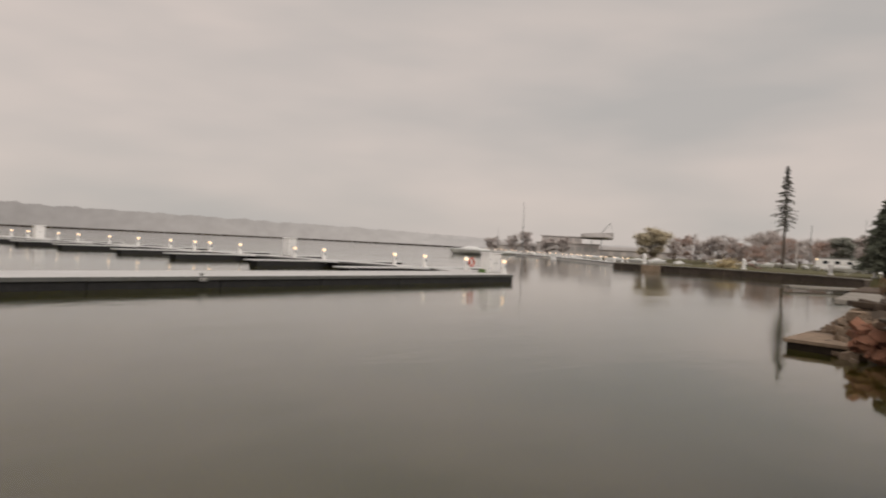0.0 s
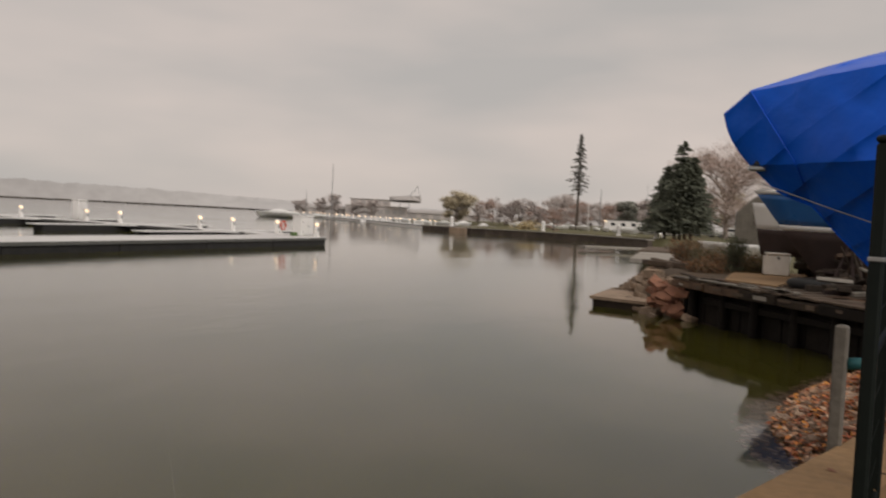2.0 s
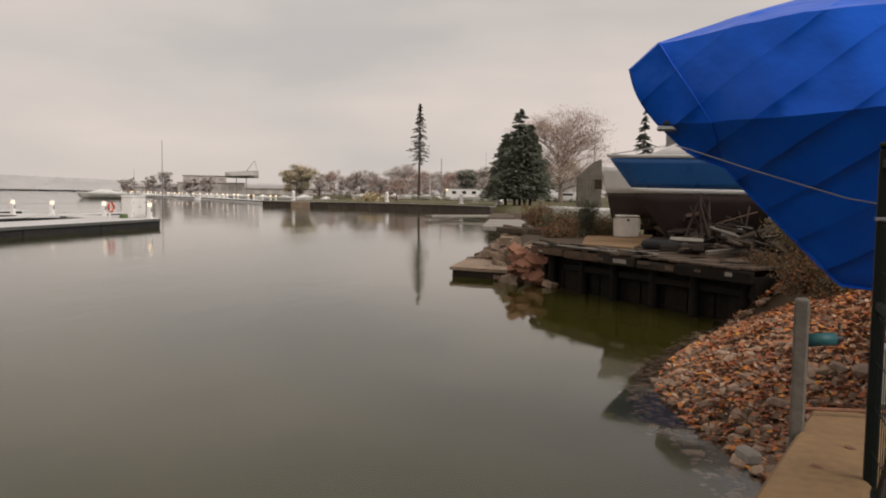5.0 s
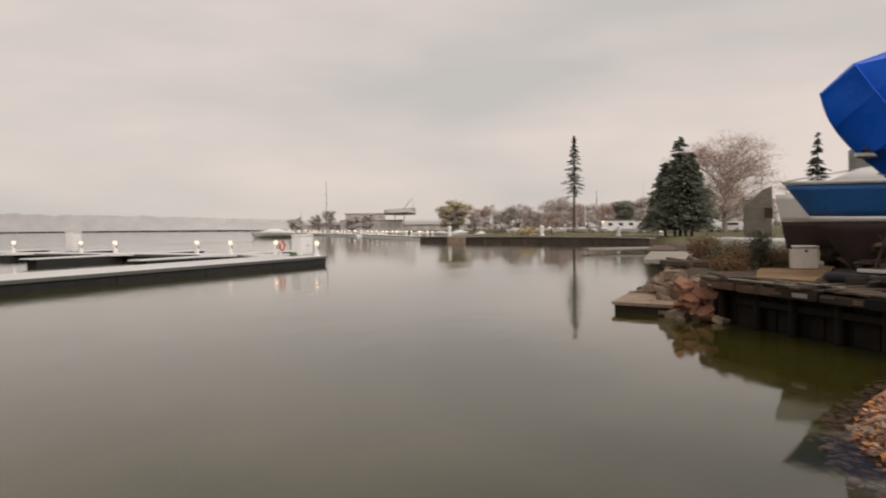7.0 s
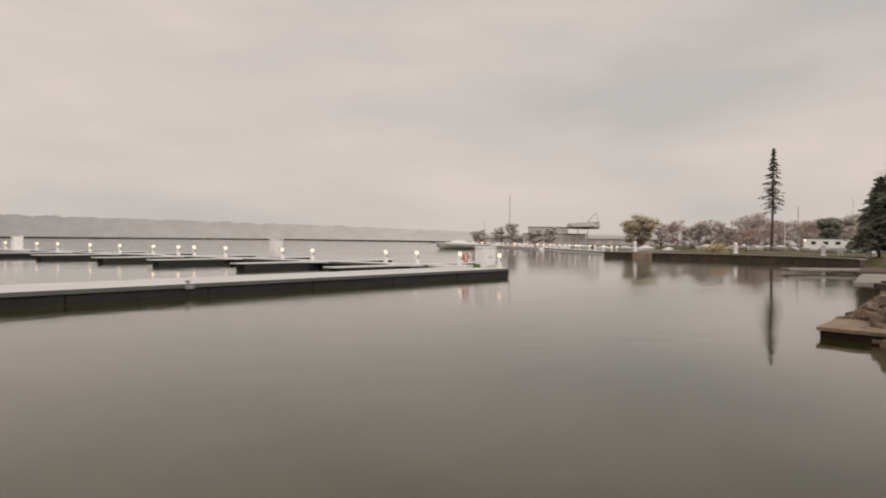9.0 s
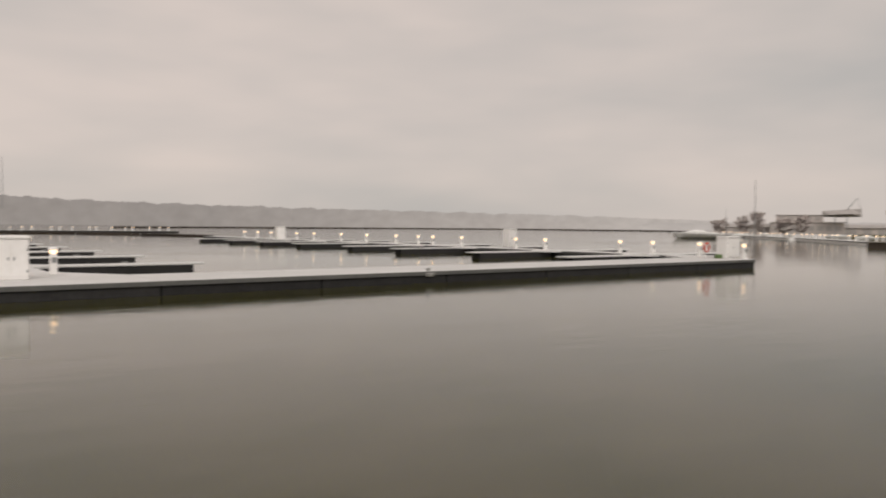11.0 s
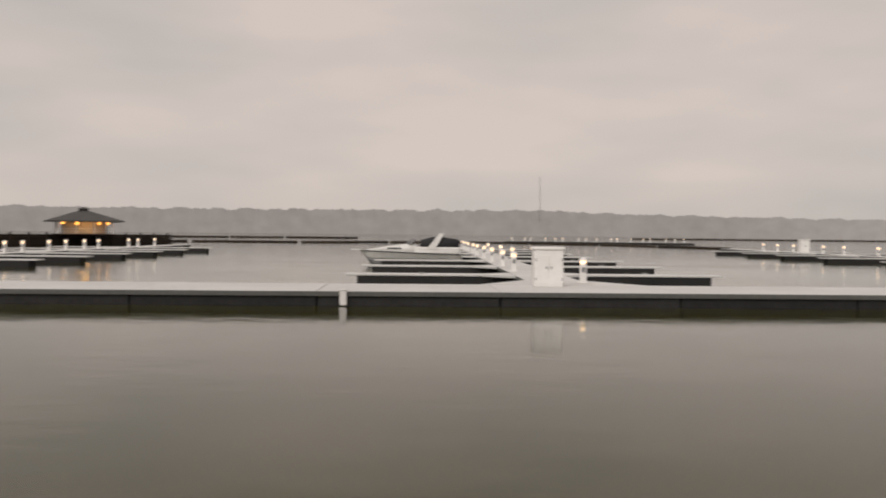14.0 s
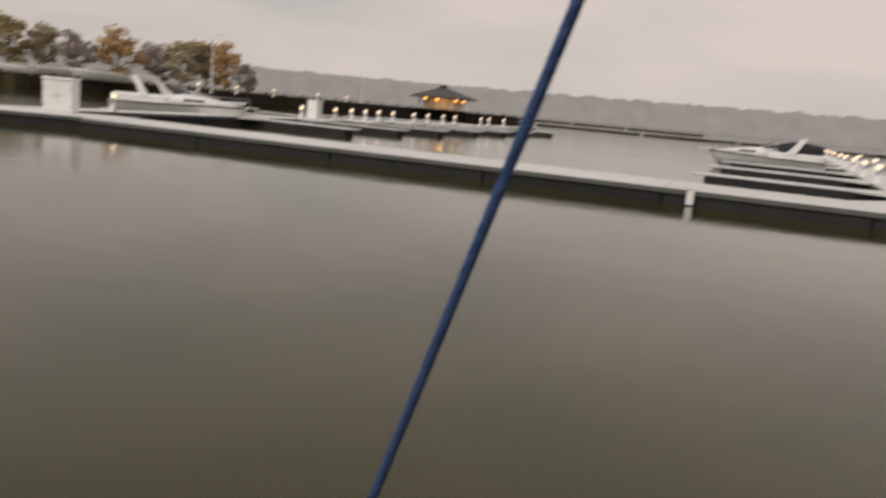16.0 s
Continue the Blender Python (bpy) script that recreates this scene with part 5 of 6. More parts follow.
# timber and cradles under the boats
for k in range(26):
    x, y = rnd.uniform(18.6, 23.5), rnd.uniform(-6.5, -1.9)
    if (Vector((x, y, 0)) - FA).dot(fn) < 0.4:
        continue
    solo("stacked_timber", Shape().box((x, y, 1.13 + 0.2 * rnd.random()), (rnd.uniform(0.8, 2.4), 0.16, 0.14), rnd.uniform(1.2, 2.0), chamfer=0.015), M_TIMBER, "dark timber baulk stacked under the boats", "timber", group="timber baulks")
gs = thing("grey_shed", "tall narrow weathered grey shed in the boatyard", "shelter", pose(44.6, 1.6, 1.1, 0, 0, 5))
part("cover", Shape().loft([[(-1.2, -0.62, 0), (1.2, -0.62, 0), (1.2, 0.62, 0), (-1.2, 0.62, 0)], [(-1.2, -0.62, 3.0), (1.2, -0.62, 3.0), (1.2, 0.62, 2.3), (-1.2, 0.62, 2.3)], [(-1.15, -0.6, 3.25), (1.15, -0.6, 3.25), (1.15, -0.2, 3.1), (-1.15, -0.2, 3.1)]]), M_POSTW, gs)
for k in range(7):
    part("board", Shape().box((-1.225, -0.54 + 0.18 * k, 1.12), (0.04, 0.16, 2.2), chamfer=0.01), M_POSTW, gs)
part("hatch", Shape().box((-1.26, -0.45, 1.9), (0.03, 0.4, 0.5), chamfer=0.01), M_TIMBER, gs, "dark hatch")

# ---- quay on the far side of the basin
qy = thing("quay", "low dark timber quay wall with pale coping", "quay", kind="structure")
QP = [(107.2, 50.1), (106.4, 38.5), (104.5, 30.2), (100.3, 21.9), (96.2, 17.7), (91.5, 14.1)]
for a, b in zip(QP, QP[1:]):
    L = math.dist(a, b)
    an = math.atan2(b[1] - a[1], b[0] - a[0])
    c = ((a[0] + b[0]) / 2, (a[1] + b[1]) / 2)
    part("wall_face", Shape().box((*c, -0.1), (L + 0.1, 0.6, 1.74), an, chamfer=0.03), M_QUAY, qy)
    part("coping", Shape().box((*c, 0.83), (L + 0.1, 1.0, 0.14), an, chamfer=0.02), M_CONCG, qy)
    for k in range(int(L / 2)):
        u = (k + 0.5) / int(L / 2)
        part("pile", Shape().tube((a[0] + (b[0] - a[0]) * u - 0.3, a[1] + (b[1] - a[1]) * u, -1), (a[0] + (b[0] - a[0]) * u - 0.3, a[1] + (b[1] - a[1]) * u, 0.7), 0.1, n=8), M_QUAY, qy)
part("wall_face", Shape().box((124, 50.6, -0.1), (33, 0.6, 1.74), 0.03, chamfer=0.03), M_QUAY, qy)
part("coping", Shape().box((124, 50.6, 0.83), (33, 1.0, 0.14), 0.03, chamfer=0.02), M_CONCG, qy)
part("concrete_block", Shape().box((105.20, 43.59, -0.1), (1.6, 2.4, 1.78), 0.2, chamfer=0.04), M_RUBBLE, qy, "tan concrete block in the quay wall")
wpst = thing("white_bollard_post", "short white marker post on the quay", "marker post", pose(108.4, 46, 0.93), group="white posts")
part("post", Shape().lathe((0, 0, 0), [(0.36, 0), (0.36, 0.12), (0.24, 0.16), (0.24, 1.2), (0.31, 1.23), (0.06, 1.5)], 10), M_WHITE, wpst)
for x, y in ((109, 32), (103, 20), (98.5, 14.5)):
    copy_thing(wpst, pose(x, y, 0.93))

# cradles and clutter under the boats ashore
def cradle(x, y, rz, w=3.0, l=2.2, h=1.3):
    root = thing("boat_cradle", "dark rusty steel and timber boat cradle", "boat cradle", pose(x, y, 1.12, 0, 0, rz), group="boat cradles")
    for s in (-1, 1):
        part("skid", Shape().box((0, s * l / 2, 0.1), (w, 0.2, 0.2), chamfer=0.02), M_TIMBER, root)
        for k in (-1, 1):
            part("upright", Shape().tube((k * w * 0.42, s * l / 2, 0.2), (k * w * 0.36, s * l / 2, h), 0.045, n=6), M_ANTIF, root)
            part("brace", Shape().tube((k * w * 0.1, s * l / 2, 0.2), (k * w * 0.38, s * l / 2, h * 0.8), 0.03, n=6), M_ANTIF, root)
    for k in (-1, 0, 1):
        part("cross_beam", Shape().box((k * w * 0.4, 0, 0.28), (0.2, l, 0.16), chamfer=0.02), M_TIMBER, root)
    return root


for x, y, rz in ((21.0, -3.0, 8), (21.2, -4.9, 4), (24.6, -3.0, 0), (24.6, -5.0, 3), (19.0, -5.2, 10)):
    cradle(x, y, rz)
for k in range(9):
    x, y = 19.2 + 0.45 * k + rnd.uniform(-0.2, 0.2), -2.2 - 0.45 * k + rnd.uniform(-0.4, 0.4)
    solo("prop", Shape().tube((x, y, 1.12), (x + rnd.uniform(-0.3, 0.3), y + rnd.uniform(-0.5, 0.5), rnd.uniform(2.1, 2.7)), 0.035, n=6), M_TIMBER if k % 3 == 0 else M_ANTIF, "slanting dark prop under the boats ashore", "prop", group="boat props")
for k in range(10):
    x, y = 17.6 + 0.42 * k + rnd.uniform(-0.2, 0.2), -2.6 + 0.1 * k + rnd.uniform(-1.2, 0.4)
    solo("scrap_board", Shape().box((x, y, 1.16 + 0.05 * (k % 3)), (rnd.uniform(0.5, 1.3), rnd.uniform(0.12, 0.4), 0.06), rnd.uniform(0, 3), chamfer=0.008), M_POSTW if k % 2 else M_TIMBER, "weathered scrap board lying by the boats", "board", group="scrap boards")
wc = thing("white_crate", "pale plastic crate behind the fence", "crate", pose(5.35, -1.9, 1.05, 0, 0, 20))
part("box", Shape().box((0, 0, 0.2), (0.5, 0.4, 0.4), taper=1.06, chamfer=0.02), M_BEIGE, wc)
part("rim", Shape().box((0, 0, 0.4), (0.57, 0.47, 0.04), chamfer=0.012), M_BEIGE, wc)
solo("yellow_strip", Shape().box((3.3, -1.35, 1.11), (0.22, 0.05, 0.02), 0.4, chamfer=0.005), M_YEL, "yellow plastic strip lying on the path", "plastic strip")
gw = thing("guy_wire", "thin grey wire rising from a stake in the path", "wire", pose(1.04, -0.79, 1.1))
part("wire", Shape().tube((0, 0, 0), (0.04, -0.02, 3.4), 0.0035, n=6), M_RUB, gw)
part("stake", Shape().lathe((0, 0, 0), [(0.03, 0), (0.03, 0.02), (0.012, 0.03), (0.012, 0.12)], 8), M_GALV, gw)

ts = thing("timber_stack", "long dark stack of old timber behind the boats", "timber stack", pose(27.0, -4.8, 1.1, 0, 0, 92))
for k in range(7):
    for r in range(6):
        part("beam", Shape().box((0.15 * math.sin(k * 3 + r), -0.9 + 0.3 * r, 0.11 + 0.21 * k), (7.6 + 0.5 * math.sin(r * 5 + k), 0.27, 0.19), 0.01 * math.sin(k + r), chamfer=0.015), M_TIMBER, ts)

# heap of scrap and boards on the dock and under the boats
sh = thing("scrap_heap", "dark heap of boards, beams and scrap under the boats", "scrap heap")
count = 0
while count < 300:
    x, y = rnd.uniform(17.6, 24.5), rnd.uniform(-6.0, -1.25)
    d = (Vector((x, y, 0)) - FA).dot(fn)
    if d < 1.2 or y > -1.0 - 0.12 * abs(x - 22):
        continue
    top = min(1.3, 0.08 + 0.42 * (d - 1.2))
    z = 1.14 + top * rnd.random() ** 1.4
    m = (M_TIMBER, M_PLANK, M_BEAM, M_TIMBER, M_POSTW, M_ANTIF, M_PLANK, M_TIMBER, M_BEAM, M_CONCG, M_POSTW)[count % 11]
    m = M_TIMBER if z > 1.55 and count % 4 else m
    L = rnd.uniform(0.25, 1.2)
    o = part("board", Shape().box((0, 0, 0), (L, rnd.uniform(0.06, 0.22), rnd.uniform(0.03, 0.12)), 0, chamfer=0.01), m, sh)
    o.matrix_basis = pose(x, y, z, rnd.uniform(-25, 25), rnd.uniform(-30, 30) * top, rnd.uniform(0, 180))
    count += 1
for k in range(32):
    x, y = rnd.uniform(18.4, 23.5), rnd.uniform(-5.5, -1.7)
    if (Vector((x, y, 0)) - FA).dot(fn) < 1.6:
        continue
    part("upright", Shape().tube((x, y, 1.12), (x + rnd.uniform(-0.5, 0.5), y + rnd.uniform(-0.7, 0.7), rnd.uniform(1.7, 2.5)), 0.022, n=5), (M_ANTIF, M_TIMBER, M_SHADEWOOD)[k % 3], sh)
for k, (x, y, w, h, m) in enumerate(((21.5, -2.6, 0.4, 0.3, M_GREYC), (22.0, -3.4, 0.5, 0.35, M_CONCG), (20.2, -2.2, 0.7, 0.25, M_BEAM), (19.6, -2.6, 0.5, 0.2, M_CONCG), (20.6, -3.7, 0.45, 0.5, M_GREYC))):
    o = part("leaning_panel", Shape().box((0, 0, 0), (0.04, w, h), 0, chamfer=0.008), m, sh)
    o.matrix_basis = pose(x, y, 1.5 + h * 0.45, 0, -24, 12 * k - 20)

# ---- trees
def place(bearing, dist):
    a = radians(bearing)
    return (-0.34 + dist * math.sin(a), 0.31 + dist * math.cos(a))


def leaf_quads(s, c, r, n, size, rg, squash=0.8):
    """n small leaves or needle tufts scattered round a point."""
    for _ in range(n):
        d = Vector((rg.gauss(0, 1), rg.gauss(0, 1), rg.gauss(0, squash)))
        d *= r * rg.random() ** 0.45 / max(d.length, 1e-3)
        p = Vector(c) + d
        u = Vector((rg.uniform(-1, 1), rg.uniform(-1, 1), rg.uniform(-1, 1))).normalized()
        w = u.orthogonal().normalized()
        k = size * rg.uniform(0.6, 1.3)
        b = len(s.v)
        s.v += [p - u * k, p + w * k * 0.55, p + u * k, p - w * k * 0.55]
        s.f.append((b, b + 1, b + 2, b + 3))


def limbs(s, p, d, length, r, depth, rg, tips, spread=0.6, lift=0.12):
    """A limb that bends, tapers and forks."""
    q = p + d * length * 0.5 + Vector((rg.uniform(-1, 1), rg.uniform(-1, 1), 0)) * length * 0.06
    e = q + (d + Vector((rg.uniform(-1, 1), rg.uniform(-1, 1), rg.uniform(-0.3, 0.5))) * 0.18).normalized() * length * 0.5
    s.tube(p, q, r, r * 0.82, 6 if depth > 2 else 4, caps=False)
    s.tube(q, e, r * 0.82, r * 0.6, 6 if depth > 2 else 4, caps=False)
    tips.append((e, depth))
    if depth > 0:
        for _ in range(3 if depth > 1 else rg.choice((2, 3))):
            nd = (d + Vector((rg.uniform(-1, 1), rg.uniform(-1, 1), rg.uniform(-0.5, 0.7))) * spread + Vector((0, 0, lift))).normalized()
            limbs(s, e if rg.random() < 0.6 else q, nd, length * rg.uniform(0.6, 0.8), r * 0.55, depth - 1, rg, tips, spread, lift)


def broadleaf(x, y, z, h, r, leaves, bark, label, n=26, size=0.16, seed=1, depth=3, category="tree", group="", clump=0.12, bole=0.14, arms=11):
    """A leader with arms all the way up, forking within an uneven round crown."""
    rg = random.Random(seed)
    root = thing("tree", label, category, pose(x, y, z), group=group or "trees")
    t, tips = Shape(), []
    foot, knee, tip = Vector((0, 0, -0.6)), Vector((0.03 * h * rg.uniform(-1, 1), 0.03 * h * rg.uniform(-1, 1), h * 0.42)), Vector((0.05 * h * rg.uniform(-1, 1), 0.05 * h * rg.uniform(-1, 1), h * 0.8))
    t.tube(foot, knee, h * 0.028, h * 0.018, 8)
    t.tube(knee, tip, h * 0.018, h * 0.008, 6)
    lobes = [rg.uniform(0.72, 1.08) for _ in range(7)]
    for k in range(arms):
        u = bole + (0.8 - bole) * (k + rg.uniform(0, 0.8)) / arms
        p = foot.lerp(knee, u / 0.42) if u < 0.42 else knee.lerp(tip, (u - 0.42) / 0.38)
        a = k * 2.4 + rg.uniform(-0.4, 0.4)
        rise = 0.25 + 1.5 * u
        d = Vector((math.cos(a), math.sin(a), rise)).normalized()
        width = r * math.sin(min(1.0, 0.3 + 0.9 * (u - bole) / (0.8 - bole)) * 2.4) * lobes[k % 7]
        limbs(t, p, d, max(0.2 * r, 0.52 * width / max(0.35, math.hypot(d.x, d.y)) * 0.8), h * 0.009, depth - 1, rg, tips, 0.75, 0.08)
    tips.append((tip, 1))
    c = Shape()
    for p, dpt in tips:
        if dpt <= 2:
            leaf_quads(c, p, h * clump * rg.uniform(0.4, 1.1), n, size, rg)
    top = max(p[2] for p in c.v)
    out = sorted(math.hypot(p[0], p[1]) for p in c.v)[int(len(c.v) * 0.97)]
    kx, kz = r / out, h / top
    for s in (t, c):
        s.v = [(p[0] * (kx if s is c or math.hypot(p[0], p[1]) > 0.1 * r else 1), p[1] * (kx if s is c or math.hypot(p[0], p[1]) > 0.1 * r else 1), p[2] * kz) for p in s.v]
    part("trunk", t, bark, root)
    part("crown", c, leaves, root)
    return root


def conifer(x, y, z, h, r, leaves, label, seed=1, whorls=26, bare=0.12, per=9, tufts=9, size=0.2, lean=0.0, stems=((0, 0, 1, 1),), droop=0.25, ragged=0.25):
    rg = random.Random(seed)
    root = thing("conifer", label, "conifer tree", pose(x, y, z), group="conifers")
    t, c = Shape(), Shape()
    for sx, sy, hk, rk in stems:
        H, R = h * hk, r * rk
        t.tube((sx, sy, -0.2), (sx + lean * h, sy, H * 0.97), h * 0.017, 0.02, 7)
        for w in range(whorls):
            u = bare + (1 - bare) * (w / whorls) ** 0.92
            zz = H * min(0.99, u + rg.uniform(-0.7, 0.7) / whorls)
            reach = R * (1 - (u - bare) / (1 - bare)) ** 0.8 * rg.uniform(1 - ragged, 1 + ragged * 0.5) + 0.05
            for b in range(per if u < 0.85 else 5):
                a = rg.uniform(0, 6.283)
                L = reach * rg.uniform(0.6, 1.05)
                p0 = Vector((sx + lean * h * u, sy, zz + rg.uniform(-0.5, 0.5) * H / whorls))
                p1 = p0 + Vector((math.cos(a) * L, math.sin(a) * L, -droop * L + rg.uniform(-0.1, 0.15)))
                t.tube(p0, p1, 0.018, 0.006, 3, caps=False)
                for k in range(tufts):
                    f = 0.25 + 0.75 * (k + rg.random()) / tufts
                    q = p0.lerp(p1, f) + Vector((rg.uniform(-1, 1), rg.uniform(-1, 1), rg.uniform(-0.8, 0.3))) * 0.13 * max(L, 0.4)
                    u1 = Vector((math.cos(a + rg.uniform(-0.9, 0.9)), math.sin(a + rg.uniform(-0.9, 0.9)), rg.uniform(-0.7, 0.2)))
                    w1 = u1.orthogonal().normalized()
                    s2 = size * rg.uniform(0.6, 1.3)
                    i = len(c.v)
                    c.v += [q - u1 * s2, q + w1 * s2 * 0.35, q + u1 * s2, q - w1 * s2 * 0.35]
                    c.f.append((i, i + 1, i + 2, i + 3))
    part("trunk", t, M_BARK, root)
    part("crown", c, leaves, root)
    return root


conifer(152.6, 38.1, 0.93, 18.8, 2.3, M_FIRGREY, "tall thin ragged spruce with a bare lower trunk", seed=3, whorls=75, bare=0.4, per=3, tufts=13, size=0.25, lean=0.008, droop=0.35, ragged=1.0)
conifer(98.8, 11.8, 0.93, 11.9, 3.9, M_FIR, "dense dark green fir with several tops on the lawn", seed=5, whorls=40, bare=0.15, per=22, tufts=15, size=0.27, stems=((0, 0, 1, 1.06), (0.3, 1.8, 0.76, 0.82), (0.2, -1.3, 0.84, 0.84), (-1.0, 0.5, 0.66, 0.9), (-0.8, -0.7, 0.75, 0.8)), droop=0.08, ragged=0.45)
conifer(123.8, -4.0, 0.93, 14.1, 3.2, M_FIRMID, "slender green spruce behind the boatyard", seed=8, whorls=34, bare=0.08, per=9, tufts=12, size=0.26)
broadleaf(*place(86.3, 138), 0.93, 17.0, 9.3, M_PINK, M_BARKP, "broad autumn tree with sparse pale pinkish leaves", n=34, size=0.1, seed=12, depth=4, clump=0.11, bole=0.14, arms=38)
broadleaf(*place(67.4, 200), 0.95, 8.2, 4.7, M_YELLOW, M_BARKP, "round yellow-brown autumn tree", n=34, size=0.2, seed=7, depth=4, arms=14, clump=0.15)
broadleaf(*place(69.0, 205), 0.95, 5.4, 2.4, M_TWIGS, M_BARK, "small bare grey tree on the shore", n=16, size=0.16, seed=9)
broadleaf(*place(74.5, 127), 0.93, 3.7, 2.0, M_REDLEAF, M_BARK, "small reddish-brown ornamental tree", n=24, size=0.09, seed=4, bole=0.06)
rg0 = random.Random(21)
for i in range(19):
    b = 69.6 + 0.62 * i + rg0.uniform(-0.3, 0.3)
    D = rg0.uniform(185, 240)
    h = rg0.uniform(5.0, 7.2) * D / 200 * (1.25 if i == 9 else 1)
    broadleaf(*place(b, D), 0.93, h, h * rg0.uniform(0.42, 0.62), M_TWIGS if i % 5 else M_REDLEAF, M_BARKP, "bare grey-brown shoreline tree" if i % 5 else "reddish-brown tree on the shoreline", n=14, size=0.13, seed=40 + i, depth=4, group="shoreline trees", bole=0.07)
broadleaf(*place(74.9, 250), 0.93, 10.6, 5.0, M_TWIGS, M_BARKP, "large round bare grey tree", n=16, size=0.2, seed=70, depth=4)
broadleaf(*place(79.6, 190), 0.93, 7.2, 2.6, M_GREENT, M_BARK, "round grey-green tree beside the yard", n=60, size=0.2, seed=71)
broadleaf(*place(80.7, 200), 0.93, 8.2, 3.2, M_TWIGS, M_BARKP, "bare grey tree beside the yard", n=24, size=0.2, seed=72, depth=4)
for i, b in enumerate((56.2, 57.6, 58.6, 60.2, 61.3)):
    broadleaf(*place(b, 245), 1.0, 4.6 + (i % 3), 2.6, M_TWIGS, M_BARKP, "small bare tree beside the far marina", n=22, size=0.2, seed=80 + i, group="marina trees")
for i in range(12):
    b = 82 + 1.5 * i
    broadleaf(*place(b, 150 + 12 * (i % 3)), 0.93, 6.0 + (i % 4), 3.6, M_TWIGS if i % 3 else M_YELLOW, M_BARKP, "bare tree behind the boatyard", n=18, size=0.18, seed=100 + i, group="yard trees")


def brush(x, y, z, r, h, leaves, label, n=500, size=0.06, seed=1):
    rg = random.Random(seed)
    root = thing("shrub", label, "shrub", pose(x, y, z), group="shrubs")
    t, c = Shape(), Shape()
    for _ in range(26):
        a, k = rg.uniform(0, 6.28), rg.uniform(0.2, 1)
        e = Vector((math.cos(a) * r * k, math.sin(a) * r * k, h * rg.uniform(0.55, 1.0)))
        t.tube((e.x * 0.15, e.y * 0.15, 0), e, 0.014, 0.005, 4, caps=False)
        leaf_quads(c, e, r * rg.uniform(0.25, 0.7), n // 26, size, rg)
        leaf_quads(c, e * 0.65, r * 0.35, n // 40, size, rg)
        leaf_quads(c, Vector((e.x, e.y, h * rg.uniform(0.08, 0.3))), r * 0.3, n // 40, size, rg)
    part("stems", t, M_BARK, root)["kind"] = "stuff"
    part("foliage", c, leaves, root)["kind"] = "stuff"


brush(24.6, 1.75, 0.9, 0.55, 0.4, M_BRUSH, "low rust-brown bush on the point", 3600, 0.03, 1)
brush(25.0, 0.95, 1.0, 0.34, 1.2, M_GREENB, "dark green upright shrub beside the dock", 2600, 0.024, 2)
brush(26.4, 0.75, 1.0, 0.8, 0.5, M_BRUSH, "orange-brown bush beside the dock", 3800, 0.03, 3)
brush(25.5, 0.25, 1.0, 0.75, 0.5, M_OLIVED, "low olive weeds beside the dock", 3200, 0.028, 12)
brush(27.6, 1.7, 0.95, 0.9, 0.7, M_OLIVED, "dark olive brush among the rubble", 3600, 0.03, 13)
brush(26.0, 1.5, 0.95, 0.5, 0.6, M_BRUSH, "tall rust-brown weeds on the point", 3000, 0.026, 14)
brush(29.5, 3.0, 0.95, 0.55, 1.0, M_BRUSH, "dark tangle of brown brush on the rubble", 3000, 0.026, 6)
brush(27.8, 2.2, 1.0, 0.4, 0.7, M_GREENB, "dark green weeds among the rubble", 900, 0.026, 8)
brush(15.6, -3.5, 0.9, 0.9, 1.2, M_OLIVED, "olive-brown brush on the bank", 3200, 0.024, 4)
brush(14.0, -3.2, 0.85, 0.6, 0.45, M_BRUSH, "rust-brown brush on the bank", 2600, 0.024, 5)
brush(13.6, -3.9, 0.95, 0.9, 1.3, M_OLIVED, "olive-brown brush on the bank", 3000, 0.024, 9)
brush(16.2, -2.9, 0.85, 0.5, 0.4, M_BRUSH, "rust-brown brush on the bank", 2000, 0.024, 10)
brush(116.5, 37, 0.93, 2.2, 0.7, M_OLIVE, "low yellow flower bed on the quay", 500, 0.17, 7)

# ---- far marina and yard on the right-hand shore
float_run("far_dock", (226, 154), (170, 95), 3.0, "far white floating dock across the basin", side=M_WHITE)
float_run("far_dock", (169, 93), (128, 58), 3.0, "far white floating dock across the basin", side=M_WHITE)
rg1 = random.Random(33)
for i in range(36):
    u = i / 35
    x, y = (226 - 56 * u * 1.74, 154 - 59 * u * 1.63)
    m = pose(x, y + rg1.uniform(-0.6, 0.6), DECK_Z) @ Matrix.Scale(1.15, 4)
    copy_thing(ped, pose(x, y + rg1.uniform(-0.6, 0.6), DECK_Z))


def far_boat(x, y, z, L, rz, label, wrap=M_WHITEP):
    """A moored or stored boat seen from afar: hull, cabin or wrap, rail."""
    root = thing("stored_boat", label, "boat", pose(x, y, z, 0, 0, rz), group="far boats")
    part("hull", Shape().loft(hull_rings(L, L * 0.33, 0.0, min(1.5, L * 0.2), min(1.2, L * 0.16), 0, 1, rake=L * 0.12)), M_WHITEP, root, smooth=True)
    q = min(1.25, L * 0.165)
    part("cover", Shape().loft([[(x2, y2, q), (x2, y2 * 0.9, q + h * 0.7), (x2, 0, q + h), (x2, -y2 * 0.9, q + h * 0.7), (x2, -y2, q)] for x2, y2, h in ((L * 0.4, L * 0.04, 0.1), (L * 0.2, L * 0.11, 0.025 * L), (L * 0.02, L * 0.12, 0.08 * L), (-L * 0.18, L * 0.12, 0.075 * L), (-L * 0.24, L * 0.14, 0.03 * L), (-L * 0.46, L * 0.14, 0.02 * L))]), wrap, root, smooth=True)
    return root


